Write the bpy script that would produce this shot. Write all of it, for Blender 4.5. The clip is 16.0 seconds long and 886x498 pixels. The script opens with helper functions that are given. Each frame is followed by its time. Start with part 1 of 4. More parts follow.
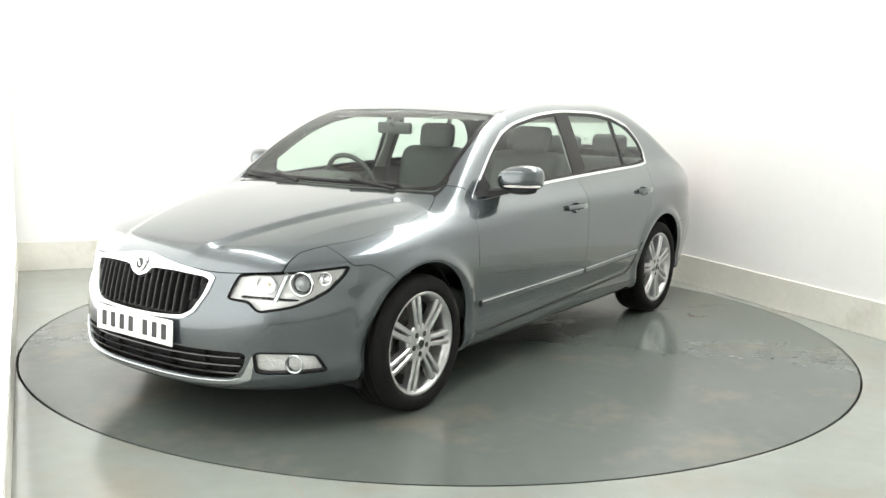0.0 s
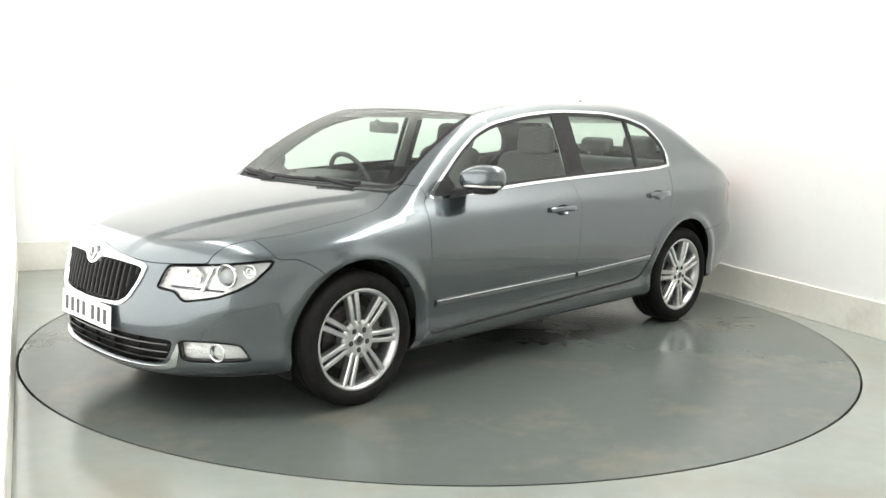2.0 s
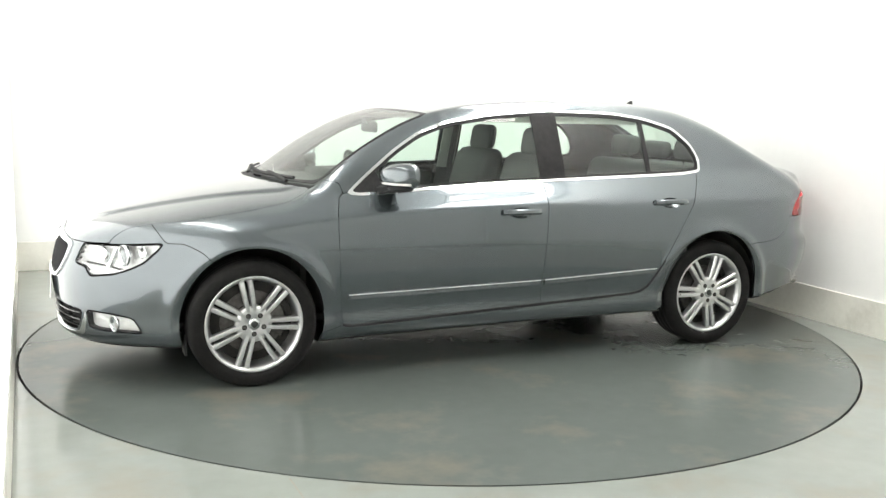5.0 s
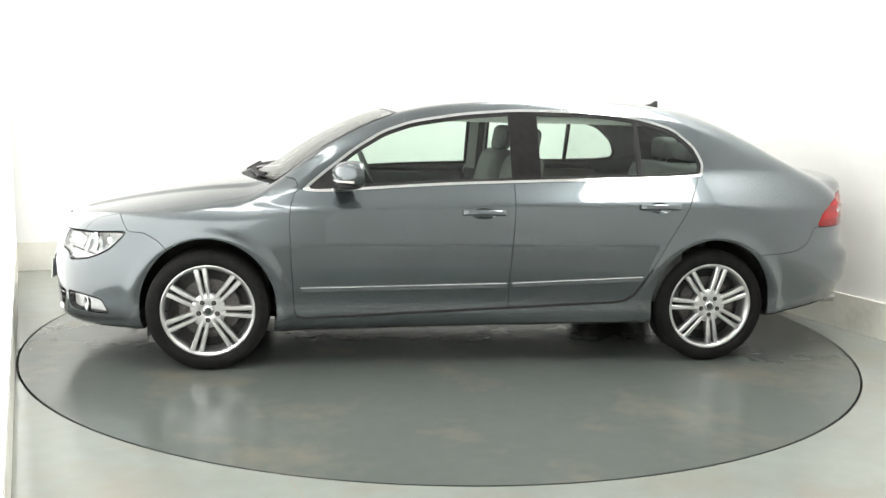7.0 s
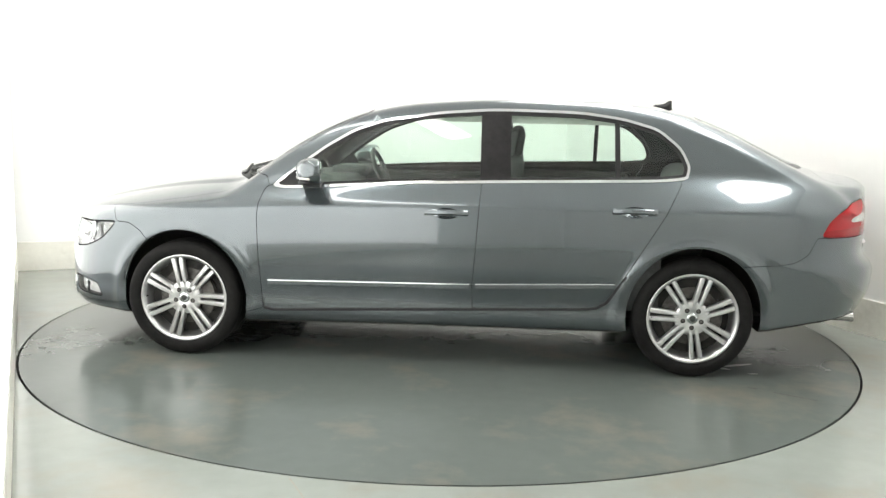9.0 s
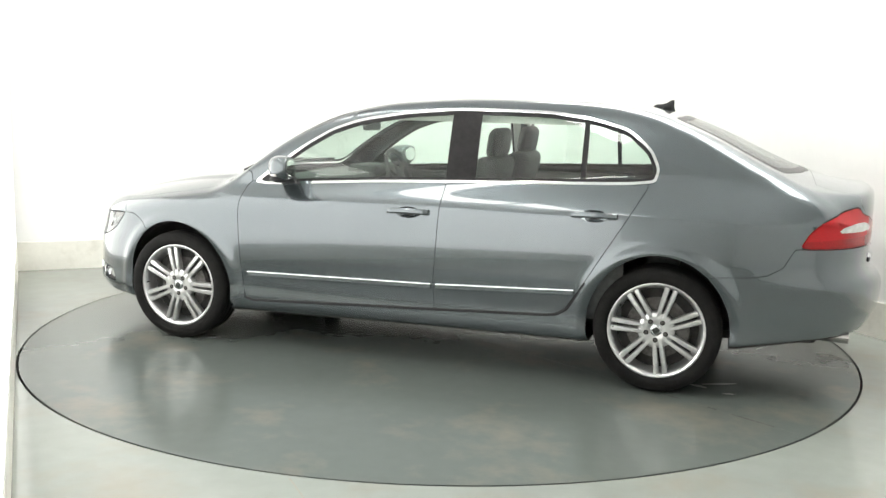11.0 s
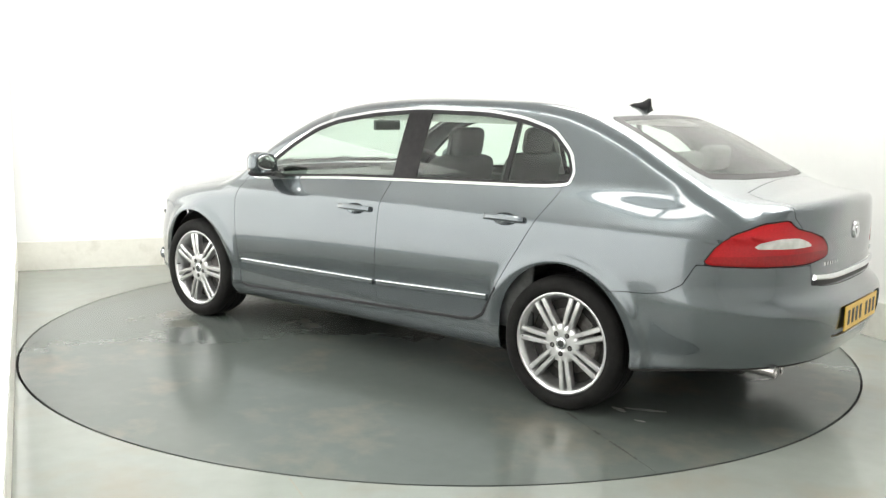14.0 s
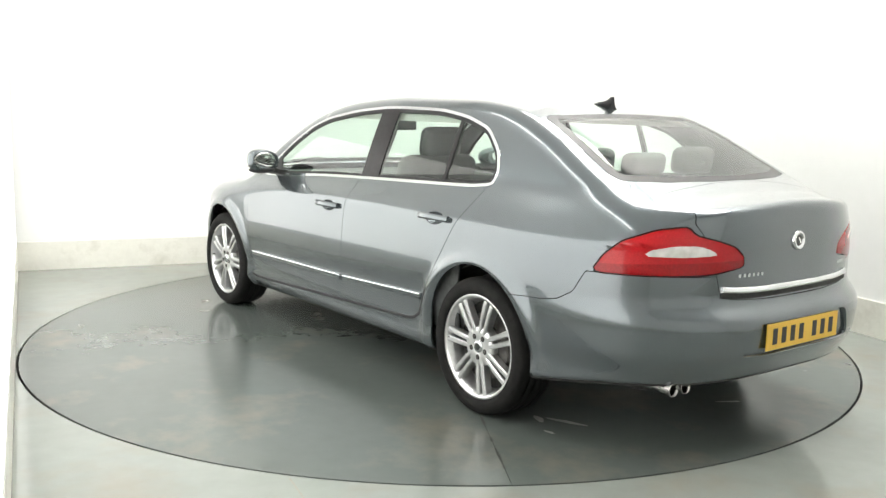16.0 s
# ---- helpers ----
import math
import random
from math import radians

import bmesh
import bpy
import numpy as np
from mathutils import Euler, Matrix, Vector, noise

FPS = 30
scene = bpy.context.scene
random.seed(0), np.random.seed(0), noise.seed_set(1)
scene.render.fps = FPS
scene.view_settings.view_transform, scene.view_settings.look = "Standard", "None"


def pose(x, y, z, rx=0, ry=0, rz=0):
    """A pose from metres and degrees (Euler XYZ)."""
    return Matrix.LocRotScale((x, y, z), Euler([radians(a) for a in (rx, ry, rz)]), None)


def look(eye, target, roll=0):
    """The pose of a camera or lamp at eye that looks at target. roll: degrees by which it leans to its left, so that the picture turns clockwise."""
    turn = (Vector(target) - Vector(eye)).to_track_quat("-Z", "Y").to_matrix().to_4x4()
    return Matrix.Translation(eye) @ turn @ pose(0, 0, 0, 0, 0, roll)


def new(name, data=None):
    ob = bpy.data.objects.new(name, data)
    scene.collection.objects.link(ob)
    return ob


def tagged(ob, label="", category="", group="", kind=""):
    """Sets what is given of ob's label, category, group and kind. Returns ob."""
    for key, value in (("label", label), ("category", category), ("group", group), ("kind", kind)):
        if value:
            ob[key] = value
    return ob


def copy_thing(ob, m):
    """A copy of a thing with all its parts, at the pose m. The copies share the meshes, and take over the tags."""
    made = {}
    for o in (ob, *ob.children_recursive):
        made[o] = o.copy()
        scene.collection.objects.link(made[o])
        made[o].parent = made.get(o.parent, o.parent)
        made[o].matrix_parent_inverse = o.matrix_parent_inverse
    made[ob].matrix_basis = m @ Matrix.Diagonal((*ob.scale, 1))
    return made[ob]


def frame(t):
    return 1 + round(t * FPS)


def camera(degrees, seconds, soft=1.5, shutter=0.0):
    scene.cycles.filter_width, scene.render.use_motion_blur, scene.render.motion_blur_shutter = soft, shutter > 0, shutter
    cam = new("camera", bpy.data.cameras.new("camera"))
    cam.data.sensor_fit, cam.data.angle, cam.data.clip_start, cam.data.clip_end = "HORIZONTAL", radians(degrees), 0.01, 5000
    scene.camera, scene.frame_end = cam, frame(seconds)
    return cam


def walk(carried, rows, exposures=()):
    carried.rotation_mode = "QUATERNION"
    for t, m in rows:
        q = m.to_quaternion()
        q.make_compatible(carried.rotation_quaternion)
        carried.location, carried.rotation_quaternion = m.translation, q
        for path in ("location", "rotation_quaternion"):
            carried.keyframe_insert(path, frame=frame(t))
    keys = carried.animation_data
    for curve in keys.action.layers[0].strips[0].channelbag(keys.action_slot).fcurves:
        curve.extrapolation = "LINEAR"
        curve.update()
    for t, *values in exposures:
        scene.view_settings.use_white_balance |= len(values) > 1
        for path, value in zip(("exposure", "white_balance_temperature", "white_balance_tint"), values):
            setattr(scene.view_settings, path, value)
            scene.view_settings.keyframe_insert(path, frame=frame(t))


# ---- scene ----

# ---- camera ----
cam = camera(51.97, 16.0, soft=1.4)
EYE = (0.0, -5.661, 1.394)
AIM = (EYE[0] + 0.0006, EYE[1] + math.cos(0.1552), EYE[2] - math.sin(0.1552))
walk(cam, [(0.0, look(EYE, AIM, 1.41)), (16.0, look(EYE, AIM, 1.41))])

# the turntable's angle in degrees, second by second
TURN = [(0, 234.65), (0.5, 233.26), (1, 230.91), (1.5, 227.85), (2, 224.3), (2.5, 220.8), (3, 217.25), (3.5, 213.75),
        (4, 210.22), (5.2, 201.7), (6.5, 192.4), (7, 188.9), (7.5, 185.47), (8, 182.11), (8.5, 178.8), (9, 175.47), (10.2, 167.4),
        (11.5, 158.8), (12, 155.3), (12.5, 151.82), (13, 148.3), (13.5, 144.86), (14, 141.35), (14.5, 137.9), (15, 134.3),
        (15.5, 130.85), (16, 127.33)]

# ---- world and exposure ----
world = bpy.data.worlds.new("studio_surroundings")
scene.world = world
world.use_nodes = True
world.node_tree.nodes["Background"].inputs[0].default_value = (0.8, 0.85, 0.9, 1)
world.node_tree.nodes["Background"].inputs[1].default_value = 0.05
scene.view_settings.exposure = 0.0
LAMP = 12.3
WALL_LAMP = 2.3


# ---- materials ----
def material(name, colour=(0.8, 0.8, 0.8), rough=0.5, metal=0.0, **more):
    m = bpy.data.materials.new(name)
    m.use_nodes = True
    b = m.node_tree.nodes["Principled BSDF"]
    b.inputs["Base Color"].default_value = (*colour, 1)
    b.inputs["Roughness"].default_value = rough
    b.inputs["Metallic"].default_value = metal
    for key, value in more.items():
        b.inputs[key.replace("_", " ")].default_value = value
    return m


def grain(m, scale, low, high, socket="Base Color", detail=6.0, spot=(0.35, 0.65), second=None, amount=0.35):
    """Drives a socket by two noises of different size between two values (colours or numbers)."""
    nt = m.node_tree
    b = nt.nodes["Principled BSDF"]
    co = nt.nodes.new("ShaderNodeTexCoord")
    n1 = nt.nodes.new("ShaderNodeTexNoise")
    n1.inputs["Scale"].default_value, n1.inputs["Detail"].default_value = scale, detail
    nt.links.new(co.outputs["Object"], n1.inputs["Vector"])
    value = n1.outputs["Fac"]
    if second:
        n2 = nt.nodes.new("ShaderNodeTexNoise")
        n2.inputs["Scale"].default_value, n2.inputs["Detail"].default_value = second, 3.0
        nt.links.new(co.outputs["Object"], n2.inputs["Vector"])
        mx = nt.nodes.new("ShaderNodeMix")
        mx.inputs["Factor"].default_value = amount
        nt.links.new(value, mx.inputs["A"])
        nt.links.new(n2.outputs["Fac"], mx.inputs["B"])
        value = mx.outputs["Result"]
    r = nt.nodes.new("ShaderNodeValToRGB")
    r.color_ramp.elements[0].position, r.color_ramp.elements[1].position = spot
    for e, c in zip(r.color_ramp.elements, (low, high)):
        e.color = (*c, 1) if hasattr(c, "__len__") else (c, c, c, 1)
    nt.links.new(value, r.inputs["Fac"])
    nt.links.new(r.outputs["Color"], b.inputs[socket])
    return m


def bumpy(m, scale, strength, distance=0.002, detail=4.0):
    nt = m.node_tree
    co, n, b = (nt.nodes.new("ShaderNode" + k) for k in ("TexCoord", "TexNoise", "Bump"))
    n.inputs["Scale"].default_value, n.inputs["Detail"].default_value = scale, detail
    b.inputs["Strength"].default_value, b.inputs["Distance"].default_value = strength, distance
    nt.links.new(co.outputs["Object"], n.inputs["Vector"])
    nt.links.new(n.outputs["Fac"], b.inputs["Height"])
    nt.links.new(b.outputs["Normal"], nt.nodes["Principled BSDF"].inputs["Normal"])
    return m


WALL = bumpy(grain(material("white_wall_paint", rough=0.75), 1.2, (0.89, 0.89, 0.88), (0.92, 0.92, 0.91), second=14), 60, 0.15)
SKIRT = bumpy(grain(material("cream_skirting_paint", rough=0.5), 2.5, (0.74, 0.73, 0.67), (0.82, 0.81, 0.75), second=30), 40, 0.15)
FLOOR = bumpy(grain(material("grey_green_floor_paint", rough=0.2), 0.9, (0.225, 0.242, 0.224), (0.275, 0.297, 0.276), second=9, spot=(0.3, 0.7)), 25, 0.03)
grain(FLOOR, 1.7, 0.08, 0.18, "Roughness", second=20, spot=(0.2, 0.8))
DISC = bumpy(grain(material("grey_green_turntable_paint", rough=0.2), 1.3, (0.096, 0.111, 0.104), (0.118, 0.134, 0.126), second=12, spot=(0.2, 0.8)), 25, 0.03)
grain(DISC, 1.5, 0.13, 0.24, "Roughness", second=22, spot=(0.2, 0.8))


def stained(m, tone, scale, start, amount):
    """Lays worn patches of another tone over a material's colour."""
    nt = m.node_tree
    sock = nt.nodes["Principled BSDF"].inputs["Base Color"]
    old = sock.links[0].from_socket
    co, n, r, mx = (nt.nodes.new("ShaderNode" + k) for k in ("TexCoord", "TexNoise", "MapRange", "Mix"))
    n.inputs["Scale"].default_value, n.inputs["Detail"].default_value, n.inputs["Roughness"].default_value = scale, 7.0, 0.62
    r.inputs["From Min"].default_value, r.inputs["From Max"].default_value, r.inputs["To Max"].default_value = start, start + 0.16, amount
    mx.data_type = "RGBA"
    nt.links.new(co.outputs["Object"], n.inputs["Vector"])
    nt.links.new(n.outputs["Fac"], r.inputs["Value"])
    nt.links.new(r.outputs["Result"], mx.inputs["Factor"])
    nt.links.new(old, mx.inputs[6])
    mx.inputs[7].default_value = (*tone, 1)
    nt.links.new(mx.outputs[2], sock)


stained(FLOOR, (0.25, 0.225, 0.18), 1.3, 0.52, 0.55)
stained(DISC, (0.175, 0.16, 0.13), 1.5, 0.52, 0.65)
stained(SKIRT, (0.52, 0.50, 0.43), 3.0, 0.55, 0.6)
GAP = material("dark_joint", (0.02, 0.02, 0.018), 0.8)
CRACK = grain(material("worn_crack", rough=0.6), 9, (0.15, 0.145, 0.12), (0.20, 0.19, 0.16), second=60)
CEIL = grain(material("white_ceiling_paint", rough=0.8), 1.5, (0.80, 0.80, 0.80), (0.86, 0.86, 0.86), second=20)
GLOW = material("lit_diffuser", (0.9, 0.9, 0.9), 0.5)
GLOW.node_tree.nodes["Principled BSDF"].inputs["Emission Color"].default_value = (1.0, 0.99, 0.94, 1)
GLOW.node_tree.nodes["Principled BSDF"].inputs["Emission Strength"].default_value = LAMP
WALL_GLOW = GLOW.copy()
WALL_GLOW.name = "lit_wall_diffuser"
WALL_GLOW.node_tree.nodes["Principled BSDF"].inputs["Emission Strength"].default_value = WALL_LAMP
ALU = grain(material("white_metal_trim", rough=0.4), 30, (0.75, 0.75, 0.75), (0.82, 0.82, 0.82))


def mesh(name, bm, mat, smooth=False):
    me = bpy.data.meshes.new(name)
    bm.to_mesh(me)
    bm.free()
    me.materials.append(mat)
    if smooth:
        me.shade_smooth()
    return me


def part(name, bm, mat, parent=None, label="", smooth=False, m=None):
    """One mesh object, under a thing or a part where one is given."""
    ob = new(name, mesh(name, bm, mat, smooth))
    if parent:
        ob.parent = parent
    if m:
        ob.matrix_basis = m
    return tagged(ob, label)


def thing(name, label, category, group="", m=None):
    ob = new(name)
    ob.empty_display_size = 0.1
    if m:
        ob.matrix_basis = m
    return tagged(ob, label, category, group)


def box(x0, x1, y0, y1, z0, z1, bevel=0.0):
    bm = bmesh.new()
    bmesh.ops.create_cube(bm, size=1, matrix=Matrix.Translation(((x0 + x1) / 2, (y0 + y1) / 2, (z0 + z1) / 2)) @ Matrix.Diagonal((x1 - x0, y1 - y0, z1 - z0, 1)))
    if bevel:
        bmesh.ops.bevel(bm, geom=bm.edges[:], offset=bevel, segments=2, affect="EDGES", profile=0.6)
    return bm


def lathe(profile, steps=48, a0=0.0, a1=2 * math.pi, bm=None, m=None):
    """Turns a list of (radius, height) about z."""
    bm = bm or bmesh.new()
    full = abs(a1 - a0 - 2 * math.pi) < 1e-6
    rings = []
    for i in range(steps if full else steps + 1):
        a = a0 + (a1 - a0) * i / steps
        rings.append([bm.verts.new((m or Matrix()) @ Vector((r * math.cos(a), r * math.sin(a), z))) for r, z in profile])
    for i in range(steps):
        p, q = rings[i], rings[(i + 1) % len(rings)]
        for j in range(len(profile) - 1):
            if profile[j][0] < 1e-6 and profile[j + 1][0] < 1e-6:
                continue
            bm.faces.new((p[j], q[j], q[j + 1], p[j + 1]))
    bmesh.ops.remove_doubles(bm, verts=bm.verts[:], dist=1e-6)
    bmesh.ops.recalc_face_normals(bm, faces=bm.faces[:])
    return bm


# ---- the studio: a rectangular white room, turned against the view ----
ROOM = pose(0, 0, 0, 0, 0, 23.6)
X0, X1, Y0, Y1, HIGH = -2.53, 2.555, -6.6, 2.79, 4.6
R = 2.4525


def structure(name, bm, mat, label):
    return tagged(part(name, bm, mat, m=ROOM), label, kind="structure")


def ring_floor():
    """The floor round the turntable: a sheet with a round hole."""
    bm = bmesh.new()
    n = 192
    inner = [bm.verts.new(((R + 0.007) * math.cos(2 * math.pi * i / n), (R + 0.007) * math.sin(2 * math.pi * i / n), 0)) for i in range(n)]
    outer = []
    for v in inner:
        c, s = v.co.x / (R + 0.007), v.co.y / (R + 0.007)
        k = min(q for q in ((X1 + 0.2) / c if c > 0 else 9e9, (X0 - 0.2) / c if c < 0 else 9e9, (Y1 + 0.2) / s if s > 0 else 9e9, (Y0 - 0.2) / s if s < 0 else 9e9))
        outer.append(bm.verts.new((k * c, k * s, 0)))
    for i in range(n):
        j = (i + 1) % n
        bm.faces.new((inner[i], outer[i], outer[j], inner[j]))
    low = [bm.verts.new((v.co.x, v.co.y, -0.08)) for v in inner]
    for i in range(n):
        j = (i + 1) % n
        bm.faces.new((inner[j], low[j], low[i], inner[i]))
    for cx, cy in ((X0 - 0.2, Y0 - 0.2), (X1 + 0.2, Y0 - 0.2), (X0 - 0.2, Y1 + 0.2), (X1 + 0.2, Y1 + 0.2)):
        a, b = sorted(outer, key=lambda v: (v.co.x - cx) ** 2 + (v.co.y - cy) ** 2)[:2]
        f = bm.faces.new((a, b, bm.verts.new((cx, cy, 0))))
        f.normal_update()
        if f.normal.z < 0:
            f.normal_flip()
    return bm


structure("floor", ring_floor(), FLOOR, "painted grey-green concrete floor, worn and glossy")
crack = bmesh.new()
for k in range(6):
    w = 0.003 + 0.002 * random.random()
    x0, x1 = -0.47 - 0.014 * (6 - k) / 1.0, -0.47 - 0.014 * (5 - k) / 1.0
    y0, y1 = -2.40 - 0.03 * k, -2.43 - 0.03 * k
    crack.faces.new([crack.verts.new((x, y, 0.0006)) for x, y in ((x0 - w, y0 - 0.02), (x0 + w, y0 - 0.02), (x1 + w, y1 - 0.018), (x1 - w, y1 - 0.018))])
mark = part("floor_crack", crack, CRACK, bpy.data.objects["floor"], "short dull crack in the floor paint")
mark.matrix_basis = ROOM.inverted()
structure("pit_floor", box(-R - 0.1, R + 0.1, -R - 0.1, R + 0.1, -0.12, -0.08), GAP, "dark pit under the turntable")
structure("wall_back", box(X0 - 0.15, X1 + 0.15, Y1, Y1 + 0.15, 0, HIGH), WALL, "plain white painted studio wall")
structure("wall_far_side", box(X1, X1 + 0.15, Y0, Y1, 0, HIGH), WALL, "plain white painted studio wall")
NEAR = ROOM @ pose(-2.522, 2.75, 0, 0, 0, 1.05)
structure("wall_near_side", box(-0.15, 0, Y0 - 3, 0.04, 0, HIGH), WALL, "plain white painted studio wall").matrix_basis = NEAR
structure("wall_front", box(X0 - 0.15, X1 + 0.15, Y0 - 0.15, Y0, 0, HIGH), WALL, "plain white painted studio wall")
structure("ceiling", box(X0 - 0.15, X1 + 0.15, Y0 - 0.15, Y1 + 0.15, HIGH, HIGH + 0.1), CEIL, "white painted ceiling")
SK = 0.235
structure("baseboard_back", box(X0 + 0.012, X1 - 0.012, Y1 - 0.012, Y1, 0, SK, 0.004), SKIRT, "cream painted skirting board")
structure("baseboard_far_side", box(X1 - 0.012, X1, Y0, Y1, 0, SK, 0.004), SKIRT, "cream painted skirting board")
structure("baseboard_near_side", box(0, 0.010, Y0 - 3, 0.03, 0, SK, 0.003), SKIRT, "cream painted skirting board").matrix_basis = NEAR

# ceiling lights along both sides, and a long light panel low on the near side wall
def framed_light(name, half, long, deep, glow, label, group, m):
    light = thing(name, label, "light", group, m)
    bm = bmesh.new()
    for b in ((-half - 0.03, half + 0.03, -long - 0.03, -long), (-half - 0.03, half + 0.03, long, long + 0.03), (-half - 0.03, -half, -long, long), (half, half + 0.03, -long, long)):
        bmesh.ops.create_cube(bm, size=1, matrix=Matrix.Translation(((b[0] + b[1]) / 2, (b[2] + b[3]) / 2, deep / 2)) @ Matrix.Diagonal((b[1] - b[0], b[3] - b[2], deep, 1)))
    part("frame", bm, ALU, light)
    part("diffuser", box(-half, half, -long, long, deep / 6, deep / 2), glow, light, "glowing white diffuser")
    return light


slim = framed_light("ceiling_light", 0.15, 0.85, 0.06, GLOW, "slim white ceiling light with a lit diffuser", "ceiling lights", ROOM @ pose(X0 + 0.40, 0.90, HIGH - 0.06))
for cy in (-0.95, -2.80):
    copy_thing(slim, ROOM @ pose(X0 + 0.40, cy, HIGH - 0.06))
broad = framed_light("ceiling_light", 0.62, 0.85, 0.06, GLOW, "broad white ceiling light with a lit diffuser", "ceiling lights", ROOM @ pose(X1 - 0.80, 0.90, HIGH - 0.06))
for cy in (-0.95, -2.80):
    copy_thing(broad, ROOM @ pose(X1 - 0.80, cy, HIGH - 0.06))
framed_light("wall_light", 0.95, 3.20, 0.008, WALL_GLOW, "long flush white light panel low on the studio wall", "", NEAR @ pose(0.009, -3.45, 1.24, 0, -90, 0))

# ---- turntable ----
turntable = thing("turntable", "large round grey-green vehicle turntable set flush in the floor", "turntable")


def wedge(a0, a1, n=40):
    """One plate of the deck, with a thickness and a thin joint to its neighbour."""
    bm = bmesh.new()
    r, g = R - 0.006, 0.0006
    mid = (a0 + a1) / 2
    off = Vector((math.cos(mid), math.sin(mid), 0)) * (g / math.sin((a1 - a0) / 2))
    pts = [off] + [Vector((r * math.cos(a), r * math.sin(a), 0)) for a in np.linspace(a0 + g / r, a1 - g / r, n)]
    f = bm.faces.new([bm.verts.new(p) for p in pts])
    f.normal_update()
    if f.normal.z < 0:
        f.normal_flip()
    ext = bmesh.ops.extrude_face_region(bm, geom=[f])
    for v in ext["geom"]:
        if isinstance(v, bmesh.types.BMVert):
            v.co.z = -0.02
    bmesh.ops.recalc_face_normals(bm, faces=bm.faces[:])
    return bm


for a0, a1 in ((-30.7, 149.3), (149.3, 329.3)):
    part("deck_plate", wedge(math.radians(a0), math.radians(a1), 120), DISC, turntable)
part("underframe", lathe([(0, -0.022), (R - 0.05, -0.022), (R - 0.05, -0.06), (0, -0.06)], 96), GAP, turntable)
# dark scuffs along one joint
for ang, r0, r1, thick in ((149.3, 1.70, 1.80, 0.007), (149.3, 1.95, 2.00, 0.007), (149.3, 2.08, 2.30, 0.006), (-30.7, 2.0, 2.44, 0.003)):
    u = Vector((math.cos(math.radians(ang)), math.sin(math.radians(ang)), 0))
    v = Vector((-u.y, u.x, 0))
    bm = bmesh.new()
    n = 7
    for side in range(n):
        a, b = r0 + (r1 - r0) * side / n, r0 + (r1 - r0) * (side + 0.9) / n
        w = thick * (0.5 + random.random())
        bm.faces.new([bm.verts.new(u * q + v * s * w + Vector((0, 0, 0.0006))) for q, s in ((a, -1), (b, -0.7), (b, 0.7), (a, 1))])
    bmesh.ops.recalc_face_normals(bm, faces=bm.faces[:])
    part("scuff_mark", bm, GAP, turntable, "dark scuff along a plate joint")

# pale worn paint where the tyres roll on and off
PALE = grain(material("worn_pale_paint", rough=0.3), 12, (0.14, 0.145, 0.135), (0.24, 0.24, 0.22), second=60)


def worn_patch(x, y, a, b, turn):
    bm = bmesh.new()
    ring = []
    for k in range(22):
        q = 2 * math.pi * k / 22
        r = 0.65 + 0.35 * random.random()
        ring.append(bm.verts.new((a * r * math.cos(q), b * r * math.sin(q), 0.0007)))
    bm.faces.new(ring)
    part("worn_patch", bm, PALE, turntable, "pale worn patch in the paint", m=pose(x, y, 0, 0, 0, turn))


for x, y, a, b, turn in ((-1.77, 0.74, 0.035, 0.012, 10), (-1.72, 0.58, 0.12, 0.018, 25), (-1.62, 0.66, 0.05, 0.02, -20), (-1.95, -0.3, 0.08, 0.012, 60)):
    worn_patch(x, y, a, b, turn)

# ---- the car's outer skin: x forward, y to its left, z up, origin midway between the axles on the ground ----
def curve(*knots):
    """A smooth function through a few (place, value) knots."""
    k = np.array(sorted(knots), float)
    x, y = k[:, 0], k[:, 1]
    h, d = np.diff(x), np.diff(y) / np.diff(x)
    m = np.concatenate([[d[0]], np.where(d[:-1] * d[1:] > 0, 2 * d[:-1] * d[1:] / (d[:-1] + d[1:] + 1e-12), 0), [d[-1]]])
    s = np.linspace(x[0], x[-1], 1200)
    i = np.clip(np.searchsorted(x, s) - 1, 0, len(h) - 1)
    t = (s - x[i]) / h[i]
    v = ((1 + 2 * t) * (1 - t) ** 2 * y[i] + t * (1 - t) ** 2 * h[i] * m[i]
         + t * t * (3 - 2 * t) * y[i + 1] + t * t * (t - 1) * h[i] * m[i + 1])
    w = np.exp(-np.linspace(-2, 2, 81) ** 2)
    v = np.convolve(np.pad(v, 40, mode="reflect", reflect_type="odd"), w / w.sum(), "valid")
    return lambda q: np.interp(q, s, v)


WIDTH = curve((0.10, 0.79), (0.19, 0.812), (0.25, 0.858), (0.29, 0.864), (0.35, 0.862), (0.45, 0.877), (0.56, 0.8895), (0.66, 0.8935), (0.75, 0.890), (0.84, 0.883), (0.875, 0.877),
              (0.91, 0.856), (0.96, 0.822), (1.05, 0.77), (1.2, 0.70))
NOSE = curve((0.10, 2.185), (0.2, 2.24), (0.26, 2.268), (0.4, 2.285), (0.5, 2.290), (0.58, 2.275), (0.68, 2.248), (0.75, 2.222), (0.85, 2.15), (1.2, 1.9))
NOSE_N = curve((0.1, 2.8), (0.3, 2.75), (0.5, 2.55), (0.62, 2.45), (1.2, 2.4))
TAIL = curve((0.1, 2.32), (0.25, 2.36), (0.35, 2.41), (0.46, 2.462), (0.56, 2.468), (0.60, 2.455), (0.635, 2.415), (0.67, 2.398), (0.78, 2.398), (0.9, 2.400), (0.98, 2.402), (1.05, 2.39), (1.3, 2.3))
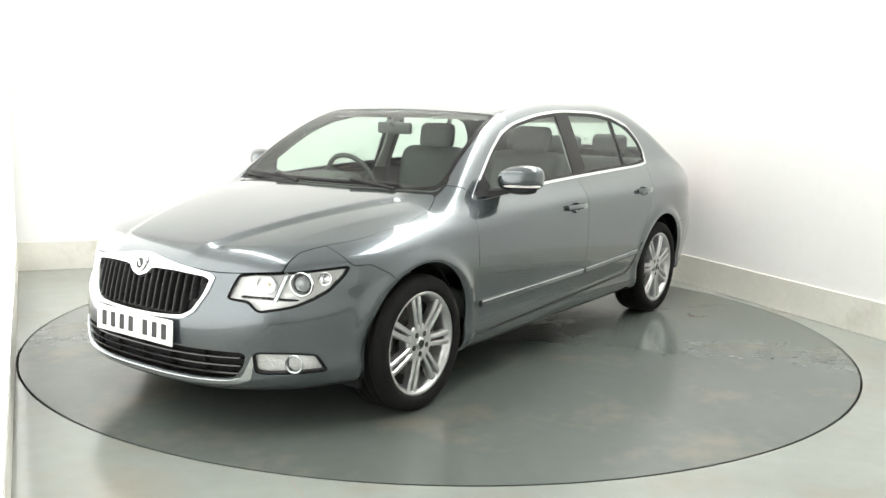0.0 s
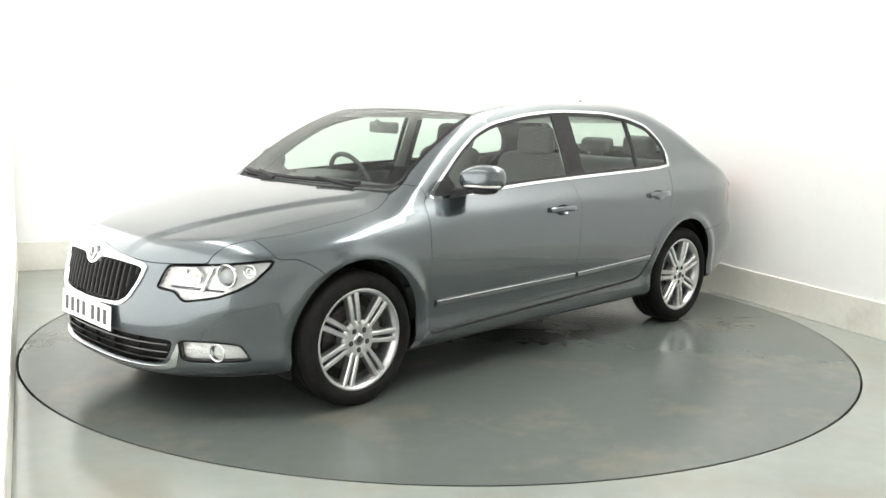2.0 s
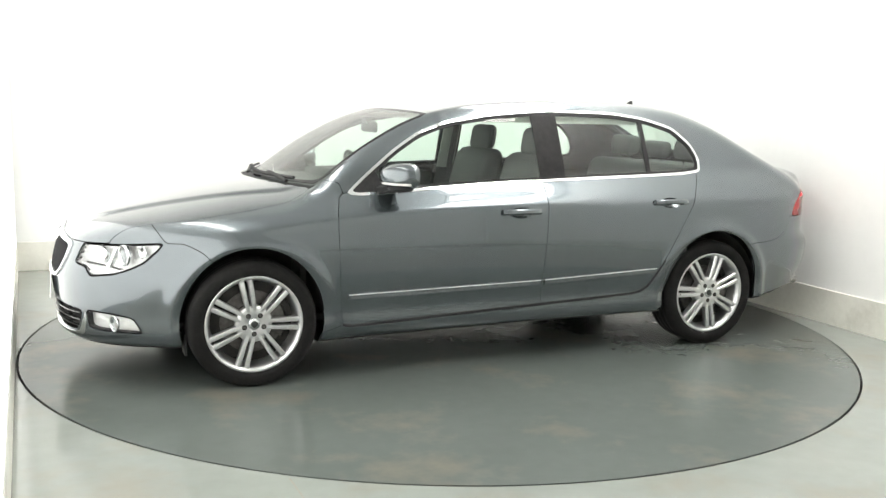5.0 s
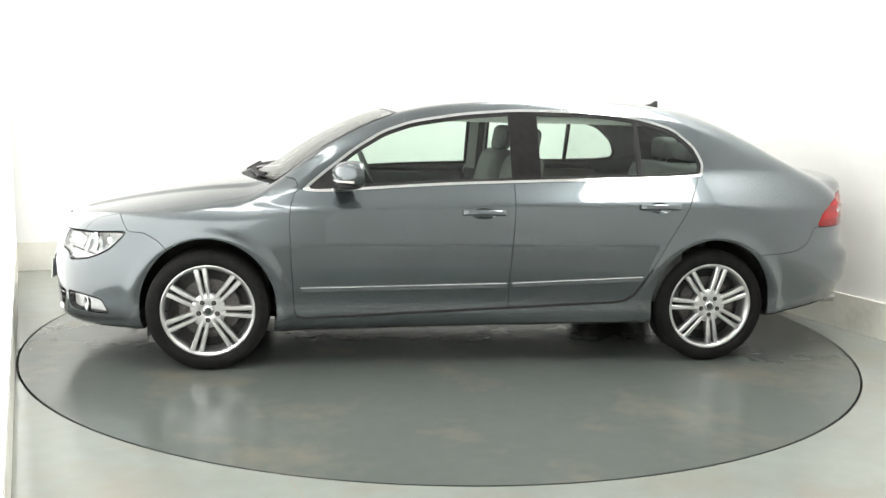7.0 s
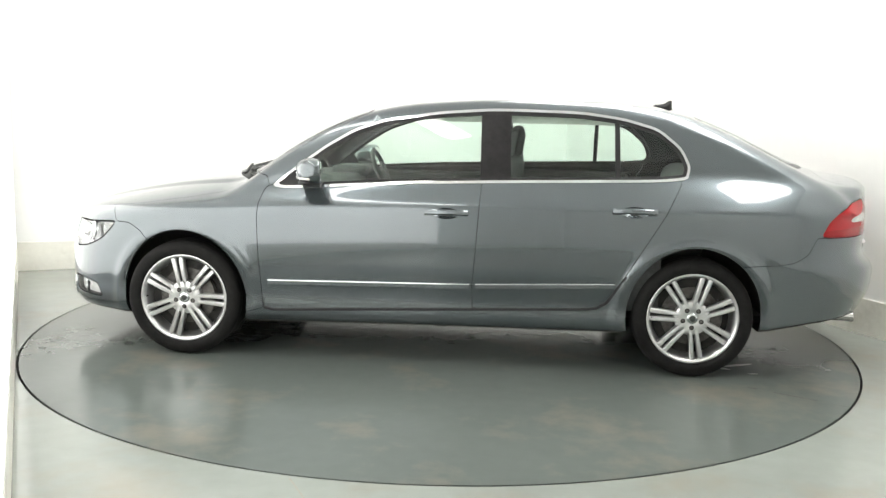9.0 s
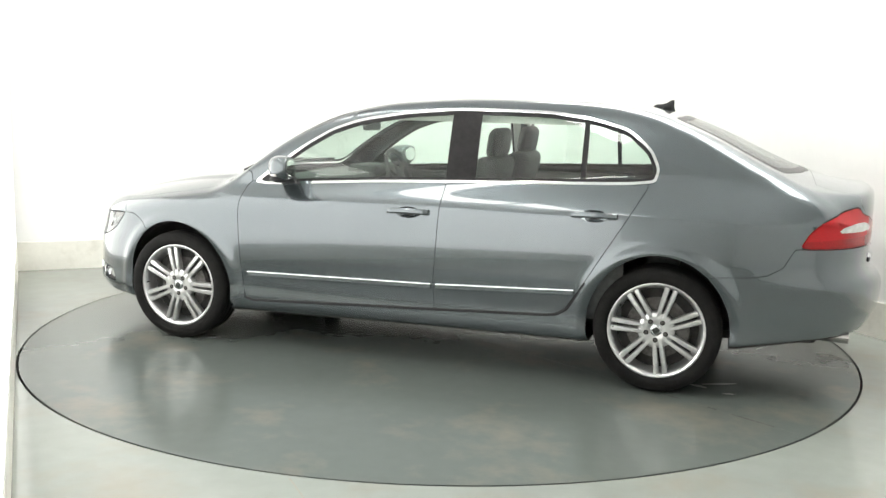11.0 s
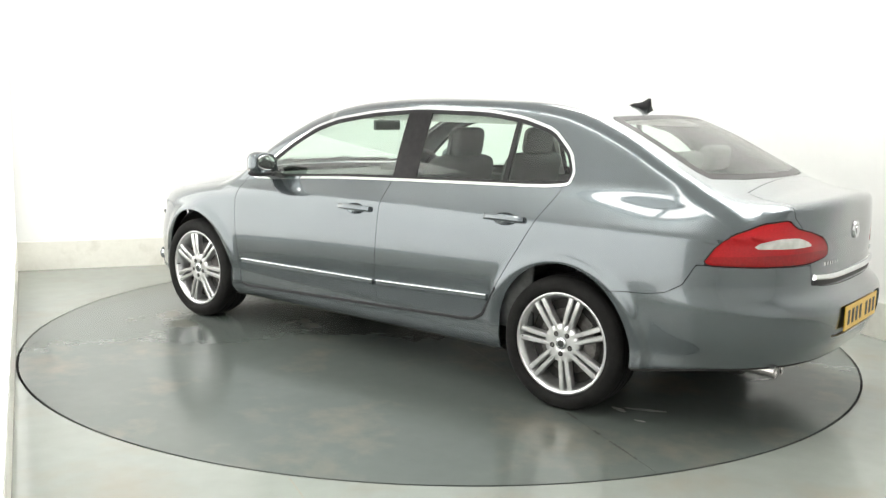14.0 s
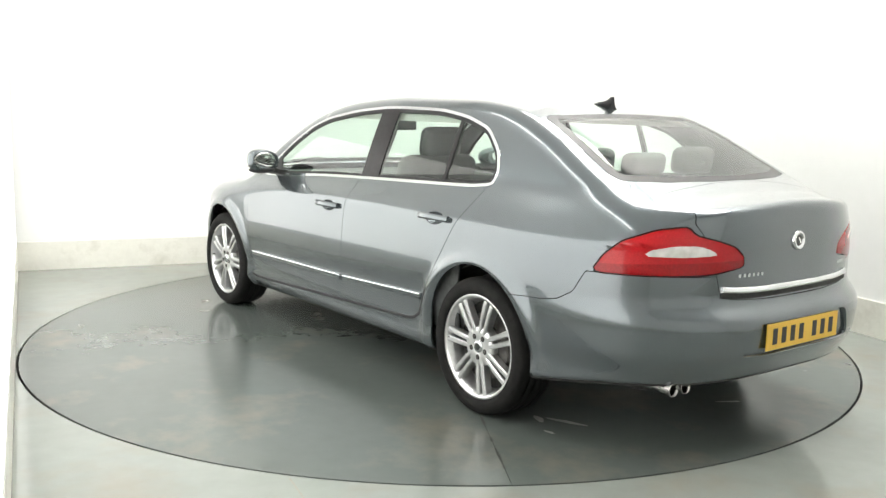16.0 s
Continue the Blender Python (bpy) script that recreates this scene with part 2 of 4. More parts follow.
TOP = curve((2.5, 0.60), (2.32, 0.688), (2.22, 0.745), (2.04, 0.810), (1.79, 0.873), (1.5, 0.932), (1.3, 0.964), (1.1, 0.99), (0.9, 1.012), (0.3, 1.05),
            (-0.4, 1.08), (-1.3, 1.118), (-1.9, 1.105), (-2.2, 1.070), (-2.4, 1.045), (-2.7, 1.01))
ROOF = curve((2.4, 0.0), (1.9, 0.40), (1.5, 0.72), (1.25, 0.905), (1.11, 1.005), (0.80, 1.214), (0.46, 1.366), (0.12, 1.431), (-0.39, 1.460), (-0.91, 1.456), (-1.25, 1.424), (-1.57, 1.327),
             (-1.85, 1.198), (-2.19, 1.035), (-2.32, 0.93), (-2.5, 0.70), (-3.0, 0.1))
CABIN = curve((1.6, 0.95), (1.1, 0.998), (0.9, 1.0), (0.0, 1.0), (-0.9, 1.0), (-1.4, 0.99), (-1.9, 0.965), (-2.4, 0.86), (-2.7, 0.75))
RIDGE = curve((2.5, 0.15), (2.2, 0.25), (1.9, 0.36), (1.5, 0.49), (1.1, 0.60), (0.5, 0.70))
BELLY = curve((2.5, 0.20), (1.7, 0.20), (1.0, 0.19), (0, 0.205), (-1.0, 0.215), (-1.7, 0.25), (-2.05, 0.30), (-2.5, 0.335))


def smax(a, b, k):
    h = np.maximum(k - np.abs(a - b), 0) / k
    return np.maximum(a, b) + h * h * k / 4


def skin(x, y, z):
    """Below zero inside the closed body, above zero outside."""
    y = np.abs(y)
    w = WIDTH(z)
    for ax in (1.38, -1.38):
        r = np.hypot(x - ax, z - 0.318)
        w = w + 0.017 * np.exp(-((r - 0.395) / 0.036) ** 2) * (z > 0.1)
    n = np.where(x > 0, NOSE_N(z), 3.2)
    u = np.where(x > 0, (x - 1.2) / (NOSE(z) - 1.2), (-1.4 - x) / (TAIL(z) - 1.4))
    side = ((np.maximum(u, 0) ** n + (y / w) ** n) ** (1 / n) - 1) * w
    fore = np.clip((x + 0.6) / 1.4, 0, 1)
    fore = fore * fore * (3 - 2 * fore)
    top = (z - TOP(x) + (0.09 - 0.06 * fore) * (y / 0.8) ** 2 + (0.01 + 0.06 * fore) * (y / 0.8) ** 4) * 0.96
    ridge = np.clip((RIDGE(x) - y) / 0.07 + 0.5, 0, 1)
    top = top - 0.011 * ridge * ridge * (3 - 2 * ridge) * np.clip((x - 0.8) / 0.3, 0, 1)
    low = smax(side, top, 0.07 - 0.045 * np.clip((-2.0 - x) / 0.25, 0, 1) * np.clip((0.68 - y) / 0.12, 0, 1))
    xs = -0.5 + (x + 0.5) * (1 + np.where(x > -0.5, 0.03, 0.05) * (y / 0.6) ** 2)
    roof = (z - ROOF(xs) + 0.022 * (y / 0.6) ** 2) * np.where(np.abs(x + 0.45) > 0.8, 0.85, 0.97)
    glass = (y - (0.785 - 0.33 * (z - 0.98) - 0.17 * (z - 0.98) ** 2) * CABIN(x)) * 0.9
    high = np.maximum(smax(roof, glass, 0.065), 0.9 - z)
    both = -smax(-low, -high, 0.055)
    return smax(both, BELLY(x) - z, 0.03)


def normals(p):
    e = 0.003
    g = np.stack([skin(*(p + e * a).T) - skin(*(p - e * a).T) for a in np.eye(3)], -1)
    return g / np.linalg.norm(g, axis=1)[:, None]


def shell():
    """The left half of the skin, met by rays that fan out from a line along the car."""
    v = np.radians(np.concatenate([np.linspace(-88, -40, 12)[:-1], np.linspace(-40, 90, 165)]))
    a = np.radians(np.linspace(0, 90, 66))
    xs = np.linspace(-1.9, 1.75, 168)
    hx = np.concatenate([-np.cos(a[:-1]), 0 * xs, np.sin(a[1:])])
    hy = np.concatenate([np.sin(a[:-1]), 0 * xs + 1, np.cos(a[1:])])
    ox = np.concatenate([0 * a[:-1] - 1.9, xs, 0 * a[1:] + 1.75])
    o = np.stack([ox, 0 * ox, 0 * ox + 0.45], -1)[:, None].repeat(len(v), 1).reshape(-1, 3)
    d = np.stack([hx[:, None] * np.cos(v), hy[:, None] * np.cos(v), (hx * 0 + 1)[:, None] * np.sin(v)], -1).reshape(-1, 3)
    lo, hi = np.zeros(len(o)), np.full(len(o), 1.5)
    for _ in range(30):
        mid = (lo + hi) / 2
        out = skin(*(o + d * mid[:, None]).T) > 0
        lo, hi = np.where(out, lo, mid), np.where(out, mid, hi)
    p = o + d * lo[:, None]
    p[:, 1] = np.maximum(p[:, 1], 0)
    nu, nv = len(hx), len(v)
    i = (np.arange(nu - 1)[:, None] * nv + np.arange(nv - 1)).ravel()
    t = np.concatenate([np.stack([i, i + 1, i + nv + 1], -1), np.stack([i, i + nv + 1, i + nv], -1)])
    area = np.linalg.norm(np.cross(p[t[:, 1]] - p[t[:, 0]], p[t[:, 2]] - p[t[:, 0]]), axis=1)
    t = t[area > 1e-9]
    return p, normals(p), t


# ---- working on the skin: cutting it along outlines into panels ----
def side_y(x, z):
    """How far out the skin lies at a place seen from the side."""
    lo, hi = 0.0, 1.2
    for _ in range(30):
        mid = (lo + hi) / 2
        lo, hi = (mid, hi) if skin(np.array([x]), np.array([mid]), np.array([z]))[0] < 0 else (lo, mid)
    return lo


def end_x(y, z, sign=1):
    """How far forward (or back) the skin lies at a place seen from the front (or rear)."""
    lo, hi = 1.2, 2.7
    for _ in range(30):
        mid = (lo + hi) / 2
        lo, hi = (mid, hi) if skin(np.array([sign * mid]), np.array([y]), np.array([z]))[0] < 0 else (lo, mid)
    return sign * lo


def top_z(x, y):
    lo, hi = 0.5, 1.7
    for _ in range(30):
        mid = (lo + hi) / 2
        lo, hi = (mid, hi) if skin(np.array([x]), np.array([y]), np.array([mid]))[0] < 0 else (lo, mid)
    return lo


def rounded(poly, times=2, keep=0.22):
    """An outline with its corners cut off softly."""
    q = np.array(poly, float)
    for _ in range(times):
        nx = np.roll(q, -1, 0)
        q = np.stack([q + keep * (nx - q), nx - keep * (nx - q)], 1).reshape(-1, 2)
    return q


def inside(poly, p):
    """Signed distance to an outline, below zero inside it."""
    a, b = np.array(poly, float), np.roll(np.array(poly, float), -1, 0)
    best, odd = np.full(len(p), 9e9), np.zeros(len(p), bool)
    for s, e in zip(a, b):
        d, w = e - s, p - s
        t = np.clip((w @ d) / (d @ d + 1e-15), 0, 1)
        best = np.minimum(best, ((w - t[:, None] * d) ** 2).sum(1))
        with np.errstate(divide="ignore", invalid="ignore"):
            odd ^= ((s[1] > p[:, 1]) != (e[1] > p[:, 1])) & (p[:, 0] < d[0] * (p[:, 1] - s[1]) / d[1] + s[0])
    return np.where(odd, -1, 1) * np.sqrt(best)


def cut(s, g):
    """Splits a skin (points, normals, triangles) where g changes its sign: the part below zero, and the rest."""
    p, n, t = s
    g = np.where(np.abs(g) < 1e-7, 1e-7, g)
    neg = g[t] < 0
    count = neg.sum(1)
    mixed = t[(count == 1) | (count == 2)]
    base = len(p)
    edges = {}
    newp, newn = [], []

    def middle(i, j):
        key = (i, j) if i < j else (j, i)
        if key not in edges:
            f = g[i] / (g[i] - g[j])
            edges[key] = base + len(newp)
            newp.append(p[i] + f * (p[j] - p[i]))
            m = n[i] + f * (n[j] - n[i])
            newn.append(m / np.linalg.norm(m))
        return edges[key]

    a, b = [], []
    for tri in mixed.tolist():
        s3 = [g[i] < 0 for i in tri]
        lone = s3.index(True) if sum(s3) == 1 else s3.index(False)
        i, j, k = tri[lone], tri[(lone + 1) % 3], tri[(lone + 2) % 3]
        ij, ik = middle(i, j), middle(i, k)
        one, two = (a, b) if sum(s3) == 1 else (b, a)
        one.append((i, ij, ik))
        two += [(ij, j, k), (ij, k, ik)]
    if newp:
        p, n = np.concatenate([p, newp]), np.concatenate([n, newn])
    ta = np.concatenate([t[count == 3], np.array(a, int).reshape(-1, 3)])
    tb = np.concatenate([t[count == 0], np.array(b, int).reshape(-1, 3)])

    def tidy(t):
        keep = np.unique(t)
        back = np.zeros(len(p), int)
        back[keep] = np.arange(len(keep))
        return p[keep], n[keep], back[t]
    return tidy(ta), tidy(tb)


def seam(s, field, gap=0.0017):
    """Cuts a panel out, with a joint of twice the gap round it."""
    got, rest = cut(s, field(s[0]) + gap)
    _, rest = cut(rest, field(rest[0]) - gap)
    return got, rest


def mirrored(s):
    return s[0] * [1, -1, 1], s[1] * [1, -1, 1], s[2][:, ::-1]


def joined(a, b):
    return np.concatenate([a[0], b[0]]), np.concatenate([a[1], b[1]]), np.concatenate([a[2], b[2] + len(a[0])])


def panel(name, s, mat, parent, label="", depth=0.014, lift=0.0):
    """A panel of the skin as an object, with turned-in edges of the given depth."""
    p, n, t = s
    p = p + lift * n
    verts, norms, faces = [p], [n], [t]
    if depth:
        e = np.concatenate([t[:, [0, 1]], t[:, [1, 2]], t[:, [2, 0]]])
        key = np.sort(e, 1)
        u, first, many = np.unique(key, axis=0, return_index=True, return_counts=True)
        rim = e[first[many == 1]]
        rim = rim[~((np.abs(p[rim[:, 0], 1]) < 1e-4) & (np.abs(p[rim[:, 1], 1]) < 1e-4))]
        if len(rim):
            a, b = p[rim[:, 0]], p[rim[:, 1]]
            na, nb = n[rim[:, 0]], n[rim[:, 1]]
            out = np.cross(b - a, (na + nb) / 2)
            out /= np.linalg.norm(out, axis=1)[:, None] + 1e-12
            base, m = len(p), len(rim)
            verts += [a, b, b - depth * nb, a - depth * na]
            norms += [out + 0.6 * na, out + 0.6 * nb, out, out]
            i = base + np.arange(m)
            faces += [np.stack([i + m, i, i + 3 * m], -1), np.stack([i + m, i + 3 * m, i + 2 * m], -1)]
    verts, norms, faces = np.concatenate(verts), np.concatenate(norms), np.concatenate(faces)
    norms = norms / (np.linalg.norm(norms, axis=1)[:, None] + 1e-12)
    me = bpy.data.meshes.new(name)
    me.from_pydata(verts.tolist(), [], faces.tolist())
    me.shade_smooth()
    me.normals_split_custom_set_from_vertices(norms.tolist())
    me.materials.append(mat)
    ob = new(name, me)
    ob.parent = parent
    return tagged(ob, label)


def strip(path, w, h, closed=False):
    """A bar of rectangular section along (place, outward) pairs."""
    bm = bmesh.new()
    rings = []
    for k, (c, o) in enumerate(path):
        c, o = Vector(c), Vector(o).normalized()
        a = Vector(path[max(k - 1, 0)][0])
        b = Vector(path[min(k + 1, len(path) - 1)][0])
        d = (b - a).normalized()
        u = d.cross(o).normalized()
        rings.append([bm.verts.new(c + u * su * w / 2 + o * so) for su, so in ((-1, -h / 2), (-1, h * 0.25), (-0.5, h / 2), (0.5, h / 2), (1, h * 0.25), (1, -h / 2))])
    for p, q in zip(rings[:-1], rings[1:]):
        for i in range(6):
            bm.faces.new((p[i], p[(i + 1) % 6], q[(i + 1) % 6], q[i]))
    bm.faces.new(rings[0])
    bm.faces.new(rings[-1][::-1])
    bmesh.ops.recalc_face_normals(bm, faces=bm.faces[:])
    return bm


# ---- car materials ----
PAINT = material("grey_blue_metallic_paint", (0.12, 0.14, 0.148), 0.26, 0.75, Coat_Weight=1.0, Coat_Roughness=0.02, Coat_IOR=1.6)
grain(PAINT, 900, (0.098, 0.116, 0.127), (0.114, 0.134, 0.146), detail=1.0, second=3.0, amount=0.5)
CHROME = material("polished_chrome", (0.78, 0.79, 0.80), 0.08, 1.0)
SATIN = material("satin_silver_trim", (0.62, 0.64, 0.65), 0.25, 1.0)
ALLOY = grain(material("silver_alloy", rough=0.3, metal=0.9, Coat_Weight=0.4, Coat_Roughness=0.1), 40, (0.56, 0.565, 0.57), (0.66, 0.665, 0.67), second=6)
RUBBER = bumpy(grain(material("tyre_rubber", rough=0.8, Specular_IOR_Level=0.2), 18, (0.006, 0.006, 0.006), (0.013, 0.0125, 0.012), second=120), 90, 0.3)
BLACK = bumpy(grain(material("black_plastic", rough=0.5, Specular_IOR_Level=0.3), 60, (0.012, 0.012, 0.013), (0.022, 0.022, 0.023)), 300, 0.15, 0.0005)
PIANO = material("gloss_black", (0.012, 0.012, 0.013), 0.08, Coat_Weight=0.5)
PILLAR = grain(material("satin_black_film", rough=0.3, Specular_IOR_Level=0.22), 30, (0.012, 0.011, 0.012), (0.02, 0.019, 0.02))
UNDER = bumpy(grain(material("dirty_underbody", rough=0.85), 12, (0.012, 0.012, 0.012), (0.035, 0.033, 0.03), second=60), 40, 0.4)
IRON = grain(material("brake_iron", rough=0.45, metal=0.8), 50, (0.09, 0.085, 0.08), (0.15, 0.145, 0.14))
PIPE = material("dull_steel", (0.45, 0.44, 0.43), 0.25, 1.0)
CLOTH = bumpy(grain(material("dark_seat_leather", rough=0.55), 25, (0.045, 0.047, 0.047), (0.068, 0.071, 0.071), second=60), 120, 0.03, 0.001)
CABIN_GREY = bumpy(grain(material("dark_cabin_plastic", rough=0.6), 30, (0.045, 0.048, 0.048), (0.068, 0.072, 0.072)), 300, 0.2, 0.0005)
CARPET = bumpy(grain(material("dark_carpet", rough=0.95), 60, (0.015, 0.015, 0.016), (0.03, 0.03, 0.03)), 400, 0.5)
LINING = bumpy(grain(material("pale_headlining", rough=0.9), 80, (0.42, 0.42, 0.40), (0.5, 0.5, 0.48)), 300, 0.2)
RED = material("red_lamp_lens", (0.34, 0.006, 0.010), 0.14, Specular_IOR_Level=0.35, Coat_Weight=0.15, Coat_Roughness=0.02)
grain(RED, 160, (0.36, 0.004, 0.008), (0.46, 0.008, 0.013), detail=1.0, second=8)
DEEP_RED = grain(material("deep_red_lamp_lens", rough=0.14, Specular_IOR_Level=0.35, Coat_Weight=0.15, Coat_Roughness=0.02), 120, (0.25, 0.003, 0.006), (0.32, 0.005, 0.008), detail=1.0)
CLEAR_LAMP = grain(material("pale_lamp_lens", rough=0.1, Coat_Weight=1.0, Coat_Roughness=0.02), 30, (0.52, 0.50, 0.48), (0.70, 0.68, 0.66), detail=1.0, second=8)
REFLECTOR = grain(material("lamp_reflector", rough=0.22, metal=0.35), 24, (0.84, 0.85, 0.84), (0.96, 0.96, 0.96), second=90)
bumpy(REFLECTOR, 55, 0.8, 0.006, 1.0)
PLATE_W = material("white_plate", (0.82, 0.82, 0.80), 0.3)
PLATE_Y = material("yellow_plate", (0.80, 0.50, 0.06), 0.3)
INK = material("dark_print", (0.02, 0.02, 0.022), 0.5)
EMBLEM = material("dark_enamel", (0.03, 0.035, 0.032), 0.3)
STICKER = material("white_sticker", (0.8, 0.8, 0.8), 0.4)
LENS_BALL = material("glassy_lens", (0.30, 0.32, 0.33), 0.04, 0.3, Coat_Weight=1.0)
AMBER = material("amber_lens", (0.75, 0.65, 0.5), 0.15)


def pane_material(name, tint, low=0.06):
    m = bpy.data.materials.new(name)
    m.use_nodes = True
    nt = m.node_tree
    nt.nodes.remove(nt.nodes["Principled BSDF"])
    mix, clear, gloss, face, power, scale = (nt.nodes.new("ShaderNode" + k) for k in ("MixShader", "BsdfTransparent", "BsdfGlossy", "LayerWeight", "Math", "MapRange"))
    clear.inputs["Color"].default_value = (*tint, 1)
    gloss.inputs["Roughness"].default_value = 0.01
    face.inputs["Blend"].default_value = 0.5
    power.operation, power.inputs[1].default_value = "POWER", 5.0
    scale.inputs["To Min"].default_value = low
    for a, b in ((face.outputs["Facing"], power.inputs[0]), (power.outputs[0], scale.inputs["Value"]), (scale.outputs[0], mix.inputs[0]), (clear.outputs[0], mix.inputs[1]), (gloss.outputs[0], mix.inputs[2])):
        nt.links.new(a, b)
    nt.links.new(mix.outputs[0], nt.nodes["Material Output"].inputs["Surface"])
    return m


GLASS = pane_material("green_tinted_glass", (0.84, 0.94, 0.88), 0.075)
LENS = pane_material("clear_lamp_cover", (0.95, 0.96, 0.96), 0.05)

# ---- the car's panels ----
car = thing("car", "grey-blue metallic saloon car with silver alloy wheels on the turntable", "car")
skin_left = shell()


def sideways(poly, least=0.5):
    return lambda p: np.maximum(inside(poly, p[:, [0, 2]]), least - p[:, 1])


def from_above(poly, floor_z=0.6):
    return lambda p: np.maximum(inside(poly, p[:, [0, 1]]), floor_z - p[:, 2])


def from_front(poly, sign=1):
    return lambda p: np.maximum(inside(poly, p[:, [1, 2]]), 1.5 - sign * p[:, 0])


def from_corner(poly, sign=1):
    """Outlines seen from the front (or rear) left corner: across, up."""
    return lambda p: np.maximum(inside(poly, np.stack([(p[:, 1] - sign * p[:, 0]) * 0.7071, p[:, 2]], -1)), 1.2 - sign * p[:, 0])


def corner(*pts, sign=1):
    return [((y - sign * x) * 0.7071, z) for x, y, z in pts]


# wheel openings and belly
body = skin_left
for ax in (1.38, -1.38):
    p = body[0]
    r = np.hypot((p[:, 0] - ax) / 0.352, (p[:, 2] - 0.318) / 0.383)
    _, body = cut(body, np.maximum((r - 1) * 0.36, 0.45 - p[:, 1]))
p = body[0]
belly, body = cut(body, p[:, 2] - (BELLY(p[:, 0]) + 0.016))

# glazing
SIDE_GLASS = [(0.925, 0.927), (0.80, 1.035), (0.62, 1.172), (0.47, 1.262), (0.31, 1.318), (0.02, 1.366), (-0.30, 1.392), (-0.76, 1.386), (-0.99, 1.357),
              (-1.18, 1.305), (-1.30, 1.205), (-1.345, 1.11), (-1.325, 1.030), (-0.36, 0.998), (0.15, 0.978)]
opening = sideways(rounded(SIDE_GLASS, 2, 0.15))
side, body = cut(body, opening(body[0]))
WIND = [(1.20, -0.3), (1.20, 0.0), (1.175, 0.25), (1.115, 0.48), (1.035, 0.675), (0.98, 0.695), (0.70, 0.655), (0.43, 0.605), (0.385, 0.58), (0.41, 0.3), (0.42, 0.0), (0.42, -0.3)]
screen, body = seam(body, from_above(WIND, 0.9), 0.002)
REARW = [(-1.425, -0.3), (-1.425, 0.0), (-1.415, 0.3), (-1.39, 0.49), (-1.42, 0.525), (-1.60, 0.558), (-1.88, 0.595), (-1.935, 0.58), (-2.02, 0.38), (-2.07, 0.15), (-2.075, 0.0), (-2.075, -0.3)]
backlight, body = seam(body, from_above(REARW, 0.9), 0.002)

# nose
HEAD = corner((2.163, 0.446, 0.597), (2.135, 0.462, 0.66), (2.115, 0.476, 0.697), (1.996, 0.629, 0.704), (1.90, 0.705, 0.712), (1.782, 0.778, 0.722), (1.80, 0.77, 0.69),
              (1.866, 0.745, 0.627), (1.93, 0.71, 0.592), (2.0, 0.665, 0.564), (2.10, 0.565, 0.545), (2.115, 0.55, 0.56), (2.125, 0.53, 0.586))
headlamp, body = seam(body, from_corner(rounded(HEAD, 1, 0.12)), 0.004)
FOG = corner((2.152, 0.582, 0.379), (2.05, 0.69, 0.374), (1.95, 0.752, 0.358), (1.905, 0.77, 0.288), (1.93, 0.76, 0.283), (2.146, 0.591, 0.286))
foglamp, body = seam(body, from_corner(rounded(FOG, 1, 0.12)), 0.003)
GRILLE = rounded([(-0.2, 0.735), (0.0, 0.742), (0.07, 0.735), (0.2, 0.716), (0.405, 0.69), (0.387, 0.62), (0.342, 0.535), (0.29, 0.503), (0.15, 0.497), (0.0, 0.494), (-0.2, 0.494)], 1, 0.15)
grille_zone, body = cut(body, from_front(GRILLE)(body[0]))
MESH = rounded([(-0.045, 0.660), (0.0, 0.646), (0.045, 0.660), (0.075, 0.688), (0.2, 0.690), (0.385, 0.676), (0.367, 0.61), (0.328, 0.54), (0.28, 0.516), (0.15, 0.509), (0.0, 0.506), (-0.045, 0.506)], 1, 0.15)
grille_mouth, grille_ring = cut(grille_zone, from_front(MESH)(grille_zone[0]))
INTAKE = rounded([(-0.2, 0.385), (0.2, 0.384), (0.42, 0.381), (0.545, 0.376), (0.535, 0.32), (0.50, 0.27), (0.44, 0.258), (0.2, 0.254), (-0.2, 0.254)], 1, 0.15)
intake_mouth, body = cut(body, from_front(INTAKE)(body[0]))
BLADE = rounded([(-0.2, 0.249), (0.2, 0.249), (0.46, 0.254), (0.53, 0.272), (0.565, 0.37), (0.578, 0.372), (0.562, 0.285), (0.555, 0.262), (0.5, 0.240), (0.2, 0.232), (-0.2, 0.232)], 1, 0.2)
blade, body = cut(body, from_front(BLADE)(body[0]))

LID_SEAM = curve((-0.1, 0.742), (0.0, 0.742), (0.2, 0.716), (0.42, 0.699), (0.5, 0.701), (0.65, 0.710), (0.9, 0.72))
HOOD = [(2.6, -0.3), (2.6, 0.62), (1.985, 0.622), (1.68, 0.745), (1.4, 0.765), (1.2, 0.748), (1.09, 0.71), (1.06, 0.68), (1.155, 0.5), (1.235, 0.26), (1.26, 0.0), (1.26, -0.3)]
hood_top = from_above(rounded(HOOD, 1, 0.15), 0.6)
hood, body = seam(body, lambda p: np.maximum(hood_top(p), (LID_SEAM(p[:, 1]) - p[:, 2]) * 0.9))
COWL = [(1.28, -0.3), (1.28, 0.0), (1.25, 0.26), (1.175, 0.5), (1.075, 0.70), (1.0, 0.71), (0.95, 0.70), (0.95, -0.3)]
cowl, body = cut(body, from_above(COWL, 0.9)(body[0]))
NOSE_CAP = [(1.78, 0.722), (1.70, 0.722), (1.62, 0.68), (1.575, 0.635), (1.50, 0.50), (1.5, 0.0), (2.6, 0.0), (2.6, 0.9), (1.9, 0.9)]
bumper, body = seam(body, lambda p: inside(NOSE_CAP, p[:, [0, 2]]))

